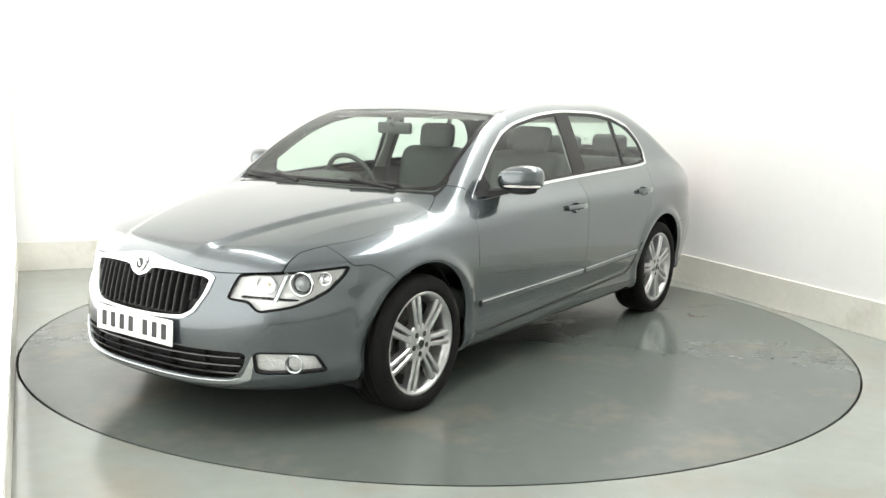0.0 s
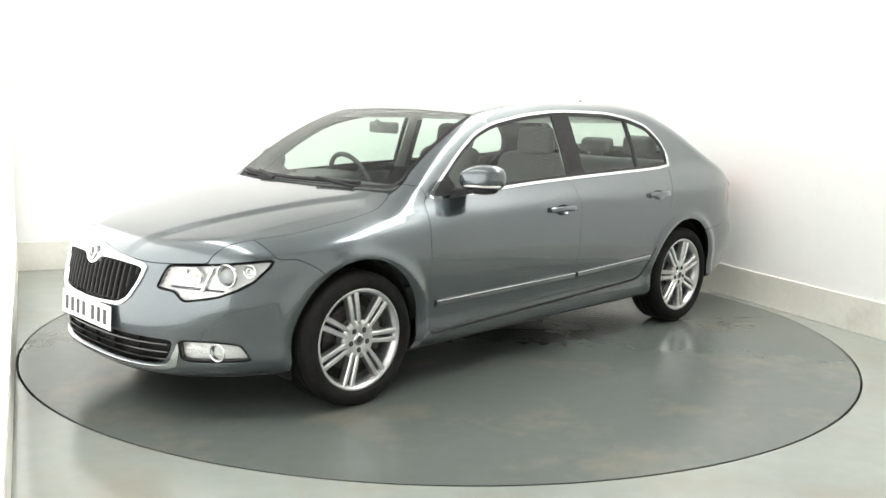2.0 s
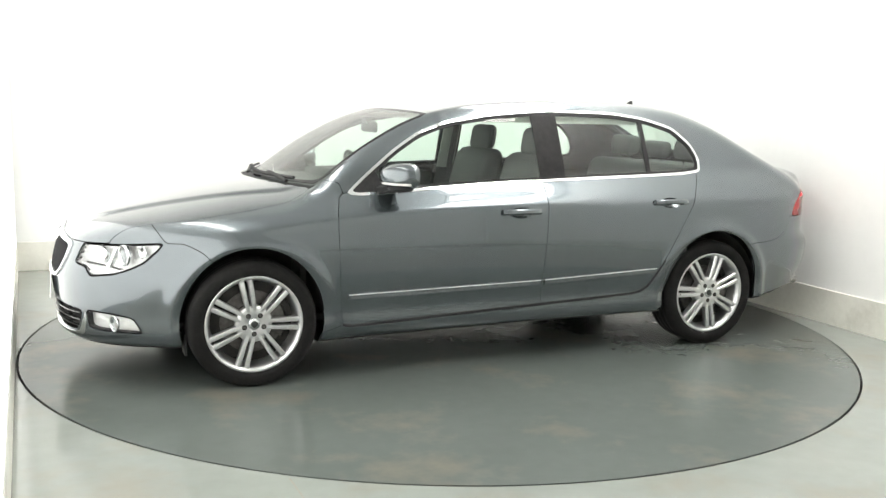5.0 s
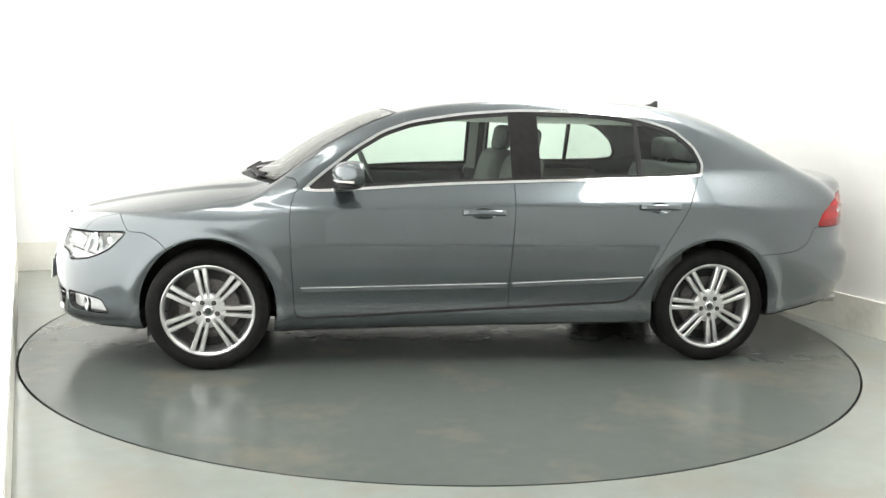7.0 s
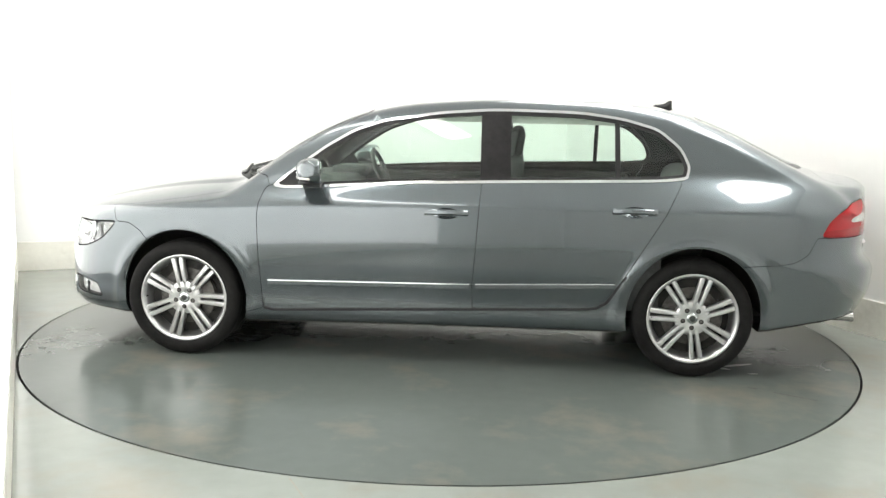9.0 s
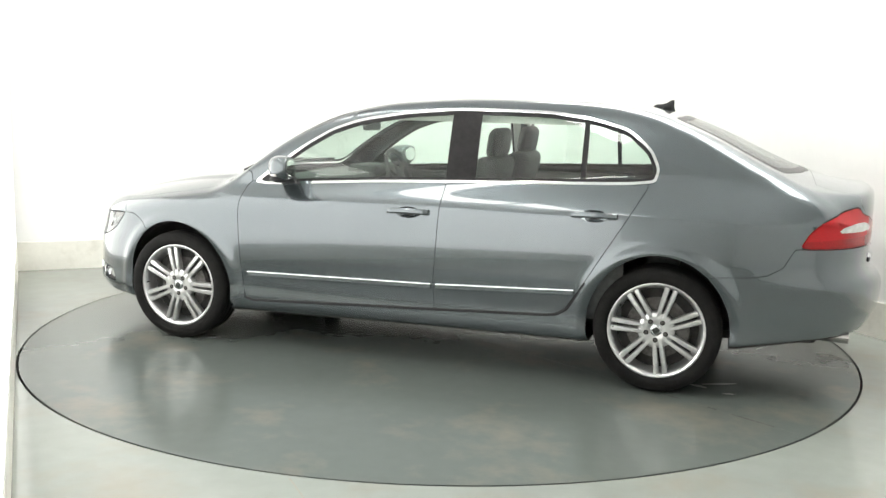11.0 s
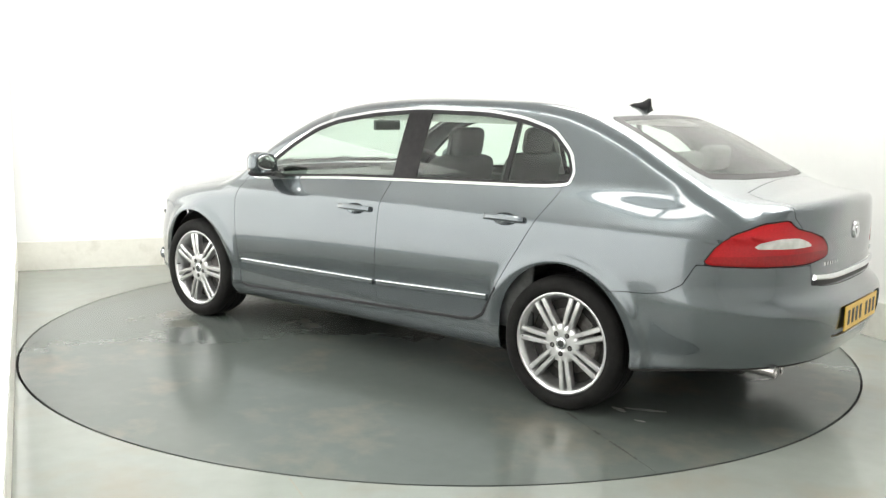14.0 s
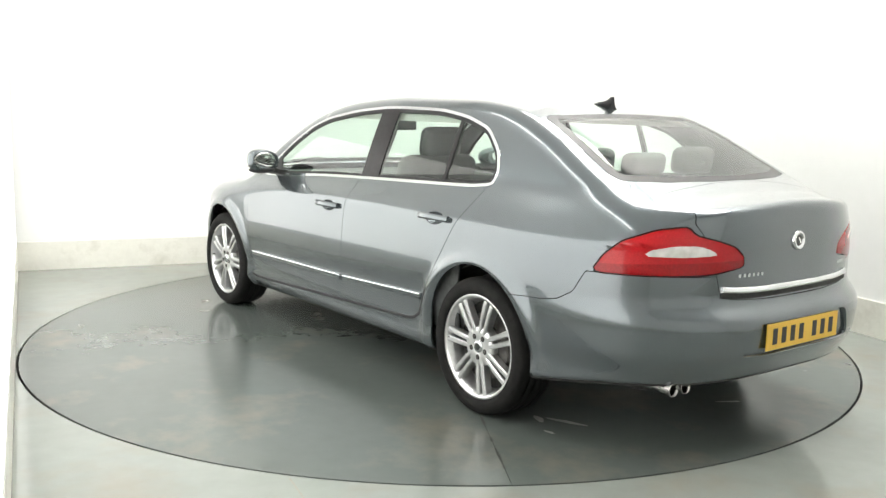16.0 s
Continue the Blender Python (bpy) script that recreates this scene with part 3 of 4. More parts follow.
# doors
FRONT_DOOR = [(0.915, 0.95), (0.938, 0.93), (0.958, 0.86), (0.962, 0.78), (0.952, 0.55), (0.938, 0.33), (0.925, 0.285), (0.88, 0.279), (0.3, 0.305), (-0.213, 0.325), (-0.208, 0.457), (-0.222, 0.65),
              (-0.243, 1.03), (0.2, 1.03)]
REAR_DOOR = [(-0.243, 1.03), (-0.222, 0.65), (-0.208, 0.457), (-0.213, 0.325), (-0.82, 0.352), (-0.87, 0.36), (-0.92, 0.39), (-1.011, 0.53), (-1.10, 0.68), (-1.208, 0.86), (-1.29, 1.01), (-1.30, 1.06)]
front_door, body = seam(body, sideways(FRONT_DOOR))
rear_door, body = seam(body, sideways(REAR_DOOR))
HANDLES = {"front": (-0.062, 0.842), "rear": (-1.048, 0.878)}


def oval(x, z, a=0.072, b=0.030):
    return [(x + a * math.cos(q), z - 0.006 + b * math.sin(q)) for q in np.linspace(0, 2 * math.pi, 28, endpoint=False)]


_, front_door = cut(front_door, sideways(oval(*HANDLES["front"]))(front_door[0]))
_, rear_door = cut(rear_door, sideways(oval(*HANDLES["rear"]))(rear_door[0]))
WING = [(0.915, 0.95), (0.938, 0.93), (0.958, 0.86), (0.962, 0.78), (0.952, 0.55), (0.938, 0.33), (0.932, 0.285), (1.2, 0.2), (2.0, 0.2), (2.0, 1.2), (0.93, 1.0)]
wing, body = seam(body, lambda p: np.maximum(inside(WING, p[:, [0, 2]]), 0.55 - p[:, 1]))

# tail
LAMP_OUT = corner((-1.996, 0.803, 0.765), (-2.035, 0.775, 0.84), (-2.088, 0.732, 0.900), (-2.186, 0.649, 0.943), (-2.268, 0.558, 0.960), (-2.291, 0.533, 0.926), (-2.33, 0.45, 0.905), (-2.358, 0.376, 0.880),
                  (-2.375, 0.335, 0.84), (-2.37, 0.328, 0.797), (-2.33, 0.47, 0.772), (-2.193, 0.676, 0.765), sign=-1)
taillamp, body = seam(body, from_corner(rounded(LAMP_OUT, 1, 0.12), -1), 0.003)
BOOT = rounded([(-0.3, 1.30), (-0.3, 0.655), (0.2, 0.658), (0.40, 0.668), (0.455, 0.70), (0.478, 0.785), (0.53, 0.93), (0.555, 0.97), (0.535, 1.03), (0.52, 1.30)], 1, 0.12)
bootlid, body = seam(body, lambda p: np.maximum(inside(BOOT, p[:, [1, 2]]), p[:, 0] + 2.085))
TAIL_CAP = [(-1.55, 0.60), (-1.652, 0.614), (-1.794, 0.620), (-1.88, 0.635), (-1.95, 0.675), (-1.99, 0.75), (-2.0, 0.765), (-2.9, 0.765), (-2.9, 0.0), (-1.5, 0.0)]
rear_bumper, body = seam(body, lambda p: inside(TAIL_CAP, p[:, [0, 2]]))
RECESS = rounded([(-0.3, 0.578), (0.30, 0.578), (0.335, 0.565), (0.385, 0.455), (0.36, 0.44), (-0.3, 0.44)], 1, 0.15)
plate_bay, rear_bumper = cut(rear_bumper, from_front(RECESS, -1)(rear_bumper[0]))


def whole(s):
    return joined(s, mirrored(s))


panel("body_shell", whole(body), PAINT, car)
panel("underbody", whole(belly), UNDER, car, "black dirty underbody", 0)
panel("bonnet", whole(hood), PAINT, car)
front_bumper = panel("front_bumper", whole(bumper), PAINT, car)
rear_bumper_ob = panel("rear_bumper", whole(rear_bumper), PAINT, car, "", 0.024)
p, n, t = plate_bay
panel("plate_recess", whole((p - 0.015 * n, n, t)), PAINT, rear_bumper_ob, "", 0)
boot = panel("boot_lid", whole(bootlid), PAINT, car)
panel("scuttle", whole(cowl), BLACK, car, "black plastic scuttle panel", 0.02, -0.012)
def glazed(name, s, outline, border, label):
    """A pane with a printed black border along its edge."""
    clear, edge = cut(s, inside(outline, s[0][:, [0, 1]]) + border)
    pane = panel(name, whole(clear), GLASS, car, label, 0.004)
    panel("printed_border", whole(edge), PILLAR, pane, "black printed glass border", 0.004)
    return pane


windscreen = glazed("windscreen", screen, WIND, 0.022, "green-tinted windscreen")
rear_window = glazed("rear_window", backlight, REARW, 0.048, "green-tinted rear window")

# dark lining under the panels, seen in the joints
p, n, t = skin_left
lining = (p - 0.022 * n, n, t)
for ax in (1.38, -1.38):
    q = lining[0]
    _, lining = cut(lining, np.maximum(np.hypot(q[:, 0] - ax, q[:, 2] - 0.318) - 0.40, 0.40 - q[:, 1]))
q = lining[0]
cabin_gap, lining = cut(lining, np.maximum(np.maximum(0.905 + 0.02 * (0.9 - q[:, 0]) - q[:, 2], q[:, 0] - 1.20), -2.06 - q[:, 0]))
for field in (from_corner(HEAD), from_corner(FOG), from_front(GRILLE), from_front(INTAKE)):
    _, lining = cut(lining, field(lining[0]))
panel("inner_panel", whole(lining), UNDER, car, "dark inner structure behind the panels", 0)

for sgn in (1, -1):
    flip = (lambda s: s) if sgn > 0 else mirrored
    panel("front_wing", flip(wing), PAINT, car)
    fd = panel("front_door", flip(front_door), PAINT, car)
    rd = panel("rear_door", flip(rear_door), PAINT, car)
    # black strip along the bottom of the doors, added to draw the dark gap
    low_edge = [(0.93, 0.285), (0.88, 0.274), (0.6, 0.285), (0.3, 0.299), (0.0, 0.311), (-0.213, 0.319), (-0.5, 0.332), (-0.82, 0.345), (-0.875, 0.354), (-0.925, 0.384), (-0.97, 0.452), (-1.02, 0.535)]
    part("sill_seal", strip([((x, sgn * (side_y(x, z) - 0.001), z), (0, sgn, 0)) for x, z in low_edge], 0.015, 0.006), BLACK, car, "black strip standing in for the dark gap under the doors")
    # side glazing: chrome surround, dark frame, panes, pillar
    s_in = rounded(SIDE_GLASS, 2, 0.15)
    rest, chrome = cut(side, inside(s_in, side[0][:, [0, 2]]) + 0.014)
    panel("window_surround", flip(chrome), CHROME, car, "polished chrome window surround", 0.012, 0.003)
    pill = [(-0.222, 1.6), (-0.236, 0.8), (-0.400, 0.8), (-0.382, 1.6)]
    got, rest = cut(rest, inside(pill, rest[0][:, [0, 2]]))
    panel("centre_pillar", flip(got), PILLAR, car, "satin black door pillar", 0.01, -0.002)
    bar = [(-0.935, 1.6), (-0.958, 0.8), (-0.985, 0.8), (-0.962, 1.6)]
    got, rest = cut(rest, inside(bar, rest[0][:, [0, 2]]))
    panel("quarter_bar", flip(got), BLACK, rd, "black window bar", 0.02, -0.002)
    edge = inside(s_in, rest[0][:, [0, 2]]) + 0.030
    rest, rubber = cut(rest, edge)
    panel("window_seal", flip(rubber), BLACK, car, "black rubber window seal", 0.01, -0.003)
    fpane, rest = cut(rest, -0.31 - rest[0][:, 0])
    rpane, qpane = cut(rest, -0.96 - rest[0][:, 0])
    tri = [(1.2, 0.8), (0.70, 0.8), (0.70, 1.0), (0.745, 1.08), (0.8, 1.2), (1.2, 1.2)]
    sail, fpane = cut(fpane, inside(tri, fpane[0][:, [0, 2]]))
    panel("mirror_triangle", flip(sail), BLACK, fd, "black mirror base", 0.01, -0.002)
    panel("window_pane", flip(fpane), GLASS, fd, "green-tinted glass", 0.004, -0.006)
    panel("window_pane", flip(rpane), GLASS, rd, "green-tinted glass", 0.004, -0.006)
    panel("quarter_pane", flip(qpane), GLASS, rd, "green-tinted glass", 0.004, -0.006)

    # headlamp: clear cover over a bright bowl with a projector
    hl = thing("headlamp", "", "")
    hl.parent = car
    tagged(hl, "clear-covered headlamp with chromed reflectors")
    panel("cover", flip(headlamp), LENS, hl, "clear lamp cover", 0.0, -0.002)
    p, n, t = headlamp
    inward = np.where(inside(rounded(HEAD, 1, 0.12), np.stack([(p[:, 1] - p[:, 0]) * 0.7071, p[:, 2]], -1))[:, None] > -0.012, 0.012, 0.055)
    panel("bowl", flip((p - inward * n, n, t)), REFLECTOR, hl, "silvery reflector bowl", 0.0)
    panel("seal", flip(cut(headlamp, -0.007 - inside(rounded(HEAD, 1, 0.12), np.stack([(headlamp[0][:, 1] - headlamp[0][:, 0]) * 0.7071, headlamp[0][:, 2]], -1)))[0]), BLACK, hl, "black edge seal", 0.02, -0.0035)
    fl = thing("fog_lamp", "", "")
    fl.parent = car
    tagged(fl, "clear-covered fog lamp")
    panel("cover", flip(foglamp), LENS, fl, "clear lamp cover", 0.0, -0.004)
    p, n, t = foglamp
    panel("bowl", flip((p - 0.035 * n, n, t)), REFLECTOR, fl, "silvery reflector bowl", 0.0)
    panel("seal", flip(cut(foglamp, -0.006 - inside(rounded(FOG, 1, 0.12), np.stack([(foglamp[0][:, 1] - foglamp[0][:, 0]) * 0.7071, foglamp[0][:, 2]], -1)))[0]), BLACK, fl, "black edge seal", 0.03, -0.003)

    # lamp units: projector, second bowl, bulbs
    def drum(parent, name, at, aim, prof, mat, label="", steps=28):
        m = Matrix.Translation((at[0], sgn * at[1], at[2])) @ Vector((aim[0], sgn * aim[1], aim[2])).to_track_quat("Z", "Y").to_matrix().to_4x4()
        return part(name, lathe(prof, steps, m=m), mat, parent, label, smooth=True)
    drum(hl, "projector_ring", (1.950, 0.668, 0.653), (0.93, 0.36, 0), [(0.034, -0.015), (0.050, 0.0), (0.055, 0.012), (0.052, 0.022), (0.044, 0.018), (0.040, -0.01)], CHROME, "chrome projector ring")
    drum(hl, "projector_shroud", (1.945, 0.665, 0.653), (0.93, 0.36, 0), [(0.041, -0.005), (0.041, 0.008), (0.033, 0.004), (0.033, -0.005)], BLACK, "black projector shroud")
    drum(hl, "projector_lens", (1.948, 0.666, 0.653), (0.93, 0.36, 0), [(0.034, 0.0), (0.032, 0.012), (0.024, 0.022), (0.012, 0.027), (0, 0.0285)], LENS_BALL, "glassy projector lens")
    drum(hl, "main_beam_bowl", (2.03, 0.555, 0.648), (0.97, 0.25, 0), [(0.0, -0.02), (0.014, -0.016), (0.03, 0.002), (0.042, 0.028), (0.045, 0.028), (0.04, 0.0)], CHROME, "bright main-beam bowl")
    drum(hl, "bulb", (2.03, 0.555, 0.648), (0.97, 0.25, 0), [(0.008, -0.015), (0.009, 0.012), (0.006, 0.018), (0, 0.019)], AMBER, "pale bulb")
    drum(hl, "indicator", (1.872, 0.722, 0.672), (0.85, 0.52, 0), [(0.0, -0.012), (0.010, -0.01), (0.020, 0.004), (0.027, 0.016), (0.030, 0.014)], CHROME, "bright indicator bowl")
    bar_at = [((1.985 + 0.012 * k, sgn * (0.618 - 0.006 * k), 0.695 - 0.028 * k), (0.9, sgn * 0.4, 0)) for k in range(5)]
    part("divider", strip(bar_at, 0.022, 0.02), SATIN, hl, "silver divider")
    low_at = [((2.12 - 0.045 * k, sgn * (0.485 + 0.047 * k), 0.600 - 0.006 * k), (0.85, sgn * 0.5, 0.3)) for k in range(5)]
    part("lower_bezel", strip(low_at, 0.012, 0.012), PIANO, hl, "dark lower bezel")
    drum(fl, "fog_ring", (2.015, 0.682, 0.325), (0.9, 0.42, 0), [(0.028, -0.012), (0.033, 0.0), (0.037, 0.008), (0.040, 0.004)], SATIN, "silver fog-lamp ring")

    # tail lamp
    tl = panel("tail_lamp", flip(taillamp), RED, car, "red tail lamp with a pale inset", 0.02)
    WHITE = corner((-2.16, 0.70, 0.842), (-2.185, 0.672, 0.868), (-2.24, 0.605, 0.884), (-2.30, 0.525, 0.886), (-2.325, 0.47, 0.866), (-2.335, 0.45, 0.848), (-2.28, 0.555, 0.842), sign=-1)
    w, _ = cut(taillamp, from_corner(rounded(WHITE, 1, 0.15), -1)(taillamp[0]))
    base_band, _ = cut(taillamp, from_corner(corner((-1.99, 0.81, 0.800), (-2.193, 0.68, 0.812), (-2.33, 0.47, 0.822), (-2.38, 0.32, 0.825), (-2.38, 0.32, 0.75), (-1.99, 0.81, 0.75), sign=-1), -1)(taillamp[0]))
    panel("reflector_band", flip(base_band), DEEP_RED, tl, "deep red reflector band", 0.004, 0.0015)
    panel("reversing_lens", flip(w), CLEAR_LAMP, tl, "pale reversing-lamp lens", 0.006, 0.0025)

# grille: bright frame, dark mouth, ribs
panel("grille_frame", whole(grille_ring), SATIN, front_bumper, "bright silver grille frame", 0.03, 0.008)
p, n, t = grille_mouth
panel("grille_backing", whole((p - 0.035 * n, n, t)), BLACK, front_bumper, "black grille backing", 0)
p, n, t = intake_mouth
panel("intake_backing", whole((p - 0.05 * n, n, t)), BLACK, front_bumper, "black lower intake", 0)
panel("front_blade", whole(blade), SATIN, front_bumper, "silver strip along the lower intake", 0.01, 0.006)


for i in range(-9, 10):
    y = i * 0.0385
    top = 0.640 if i == 0 else 0.662 if abs(i) == 1 else 0.682 - max(0, abs(y) - 0.2) * 0.05
    low = 0.521 if abs(y) < 0.27 else 0.521 + (abs(y) - 0.27) * 1.6
    if top - low < 0.03:
        continue
    zs = [low + (top - low) * k / 4 for k in range(5)]
    part("grille_rib", strip([((end_x(abs(y), z) - 0.014, y, z), (1, 0, 0)) for z in zs], 0.012, 0.03), BLACK, front_bumper)
for z, mat in ((0.352, BLACK), (0.318, BLACK), (0.285, BLACK)):
    ys = np.linspace(-0.52, 0.52, 25)
    part("intake_slat", strip([((end_x(abs(y), z) - 0.018, y, z), (1, 0, 0.15)) for y in ys], 0.012, 0.03), PIANO, front_bumper, "gloss black intake slat")
for y in (-0.36, -0.18, 0, 0.18, 0.36):
    part("intake_rib", strip([((end_x(abs(y), z) - 0.034, y, z), (1, 0, 0)) for z in (0.262, 0.32, 0.376)], 0.008, 0.02), BLACK, front_bumper)


# ---- plates, badges ----
def number_plate(parent, x, z, sign, mat, label, lean):
    m = pose(x, 0, z, 0, 0, 0 if sign > 0 else 180) @ pose(0, 0, 0, 0, -lean, 0)
    pl = part("number_plate", box(0, 0.006, -0.26, 0.26, -0.055, 0.055, 0.002), mat, parent, label, m=m)
    y = -0.205
    for k in range(7):
        if k == 4:
            y += 0.035
        part("plate_bar", box(0.0062, 0.0072, y - 0.016, y + 0.016, -0.033, 0.033), INK, pl)
        y += 0.0625
    return pl


number_plate(car, 2.292, 0.437, 1, PLATE_W, "white front plate with dark bars", 3)
number_plate(car, end_x(0.0, 0.51, -1) + 0.012, 0.512, -1, PLATE_Y, "yellow rear plate with dark bars", 0)
for ob_p, x, z, sg in ((car, 2.252, 0.700, 1), (car, end_x(0.0, 0.884, -1) - 0.001, 0.884, -1)):
    m = Matrix.Translation((x, 0, z)) @ Vector((sg, 0, 0.3 if sg > 0 else 0.05)).to_track_quat("Z", "Y").to_matrix().to_4x4()
    bd = part("badge", lathe([(0, 0.004), (0.024, 0.004), (0.026, 0.008), (0.036, 0.010), (0.040, 0.006), (0.041, -0.004)], 40, m=m), CHROME, ob_p, "round chrome badge", smooth=True)
    part("badge_centre", lathe([(0.0, 0.0068), (0.020, 0.0068), (0.0235, 0.0052)], 32, m=m), EMBLEM, bd, "dark enamel centre", smooth=True)
    part("badge_mark", box(-0.004, 0.004, -0.014, 0.014, 0.006, 0.009, 0.001), CHROME, bd, m=m @ pose(0, 0, 0, 0, 0, 35))
for k, y in enumerate([0.36 - 0.026 * q for q in range(6)] + [-0.36 - 0.024 * q for q in range(3)]):
    part("lettering_bar", box(-0.0022, 0.002, -0.007, 0.007, -0.007, 0.007), SATIN, boot, m=pose(end_x(abs(y), 0.762, -1), y, 0.762))
ys = np.linspace(-0.45, 0.45, 25)
part("boot_strip", strip([((end_x(abs(y), 0.70, -1) - 0.006, y, 0.700 + 0.012 * (abs(y) / 0.45) ** 4), (-1, 0, 0.3)) for y in ys], 0.022, 0.016), CHROME, boot, "polished chrome strip")
# no recess is cut: a black strip gives the shade below the chrome
part("boot_shadow_gap", strip([((end_x(abs(y), 0.675, -1) - 0.002, y, 0.678 + 0.010 * (abs(y) / 0.45) ** 4), (-1, 0, 0)) for y in ys], 0.024, 0.006), BLACK, boot, "black strip standing in for the shaded grip recess")


# ---- side trim and handles ----
def handle(parent, x, z, sgn):
    y = side_y(x, z)
    cup = bmesh.new()
    rings = [[cup.verts.new((x + 0.075 * f * math.cos(q), sgn * (side_y(x + 0.075 * f * math.cos(q), z - 0.006 + 0.033 * f * math.sin(q)) - 0.001 - 0.030 * (1 - f * f)), z - 0.006 + 0.033 * f * math.sin(q)))
              for q in np.linspace(0, 2 * math.pi, 28, endpoint=False)] for f in (1.0, 0.9, 0.7, 0.45, 0.15)]
    for a, b in zip(rings[:-1], rings[1:]):
        for i in range(28):
            cup.faces.new((a[i], a[(i + 1) % 28], b[(i + 1) % 28], b[i]))
    cup.faces.new(rings[-1])
    bmesh.ops.recalc_face_normals(cup, faces=cup.faces[:])
    part("handle_cup", cup, PAINT, parent, smooth=True)
    path = [((x + 0.115 - 0.23 * k / 10, sgn * (y + 0.010 + 0.024 * math.sin(math.pi * k / 10) ** 0.6), z + 0.004 * math.sin(math.pi * k / 10)), (0, sgn, 0.15)) for k in range(11)]
    h = part("door_handle", strip(path, 0.030, 0.018), PAINT, parent, smooth=False)


def rub(parent, x0, z0, x1, z1, sgn):
    pts = [(x0 + (x1 - x0) * k / 16, z0 + (z1 - z0) * k / 16) for k in range(17)]
    part("rubbing_strip", strip([((x, sgn * (side_y(x, z) + 0.003), z), (0, sgn, 0)) for x, z in pts], 0.036, 0.016), PAINT, parent)
    part("strip_insert", strip([((x, sgn * (side_y(x, z) + 0.009), z + 0.012), (0, sgn, 0.3)) for x, z in pts], 0.006, 0.010), CHROME, parent, "thin chrome insert")


for ob in [o for o in bpy.data.objects if o.name.startswith(("front_door", "rear_door"))]:
    sgn = 1 if sum(v.co.y for v in ob.data.vertices) > 0 else -1
    if ob.name.startswith("front"):
        handle(ob, *HANDLES["front"], sgn)
        rub(ob, 0.905, 0.427, -0.195, 0.447, sgn)
    else:
        handle(ob, *HANDLES["rear"], sgn)
        rub(ob, -0.225, 0.448, -0.962, 0.478, sgn)


# ---- mirrors ----
def door_mirror(sgn):
    m = thing("door_mirror", "", "")
    m.parent = car
    tagged(m, "body-coloured door mirror on a black foot")
    bm = bmesh.new()
    bmesh.ops.create_uvsphere(bm, u_segments=32, v_segments=20, radius=1)
    for v in bm.verts:
        x, y, z = v.co
        s = lambda q: math.copysign(abs(q) ** 0.72, q)
        v.co = Vector((0.655 + 0.078 * (s(x) if x < 0 else x) - (0.02 * s(y) if x < 0 else 0.035 * s(y)), sgn * (0.935 + 0.108 * s(y)), 1.042 + 0.069 * s(z) * (1 - 0.18 * max(0, -y)) + 0.006 * s(y)))
    # flat rear face
    for v in bm.verts:
        v.co.x = max(v.co.x, 0.60 - 0.02 * (abs(v.co.y) - 0.945) / 0.105)
    bmesh.ops.recalc_face_normals(bm, faces=bm.faces[:])
    part("mirror_housing", bm, PAINT, m, smooth=True)
    part("indicator_strip", strip([((0.655 + 0.073 * math.cos(a) - 0.033 * math.sin(a), sgn * (0.935 + 0.104 * math.sin(a)), 1.008), (math.cos(a), sgn * math.sin(a), 0)) for a in np.linspace(-0.5, 1.35, 14)], 0.012, 0.010), CLEAR_LAMP, m, "pale indicator strip")
    bm = bmesh.new()
    bmesh.ops.create_uvsphere(bm, u_segments=24, v_segments=12, radius=1, matrix=Matrix.Translation((0.655, sgn * 0.935, 0.984)) @ Matrix.Diagonal((0.064, 0.086, 0.022, 1)))
    part("lower_cover", bm, BLACK, m, "black lower cover", smooth=True)
    part("mirror_foot", strip([((0.69, sgn * 0.775, 0.965), (0, 0, 1)), ((0.675, sgn * 0.83, 0.972), (0, 0, 1)), ((0.66, sgn * 0.88, 0.988), (0, 0, 1))], 0.09, 0.04), BLACK, m, "black mirror foot")
    bm = bmesh.new()
    bmesh.ops.create_uvsphere(bm, u_segments=28, v_segments=8, radius=1, matrix=Matrix.Translation((0.598, sgn * 0.947, 1.045)) @ pose(0, 0, 0, 0, 0, sgn * 8) @ Matrix.Diagonal((0.006, 0.078, 0.050, 1)))
    part("mirror_glass", bm, material("mirror_silver", (0.85, 0.86, 0.86), 0.02, 1.0), m, "mirror glass", smooth=True)


door_mirror(1)
door_mirror(-1)


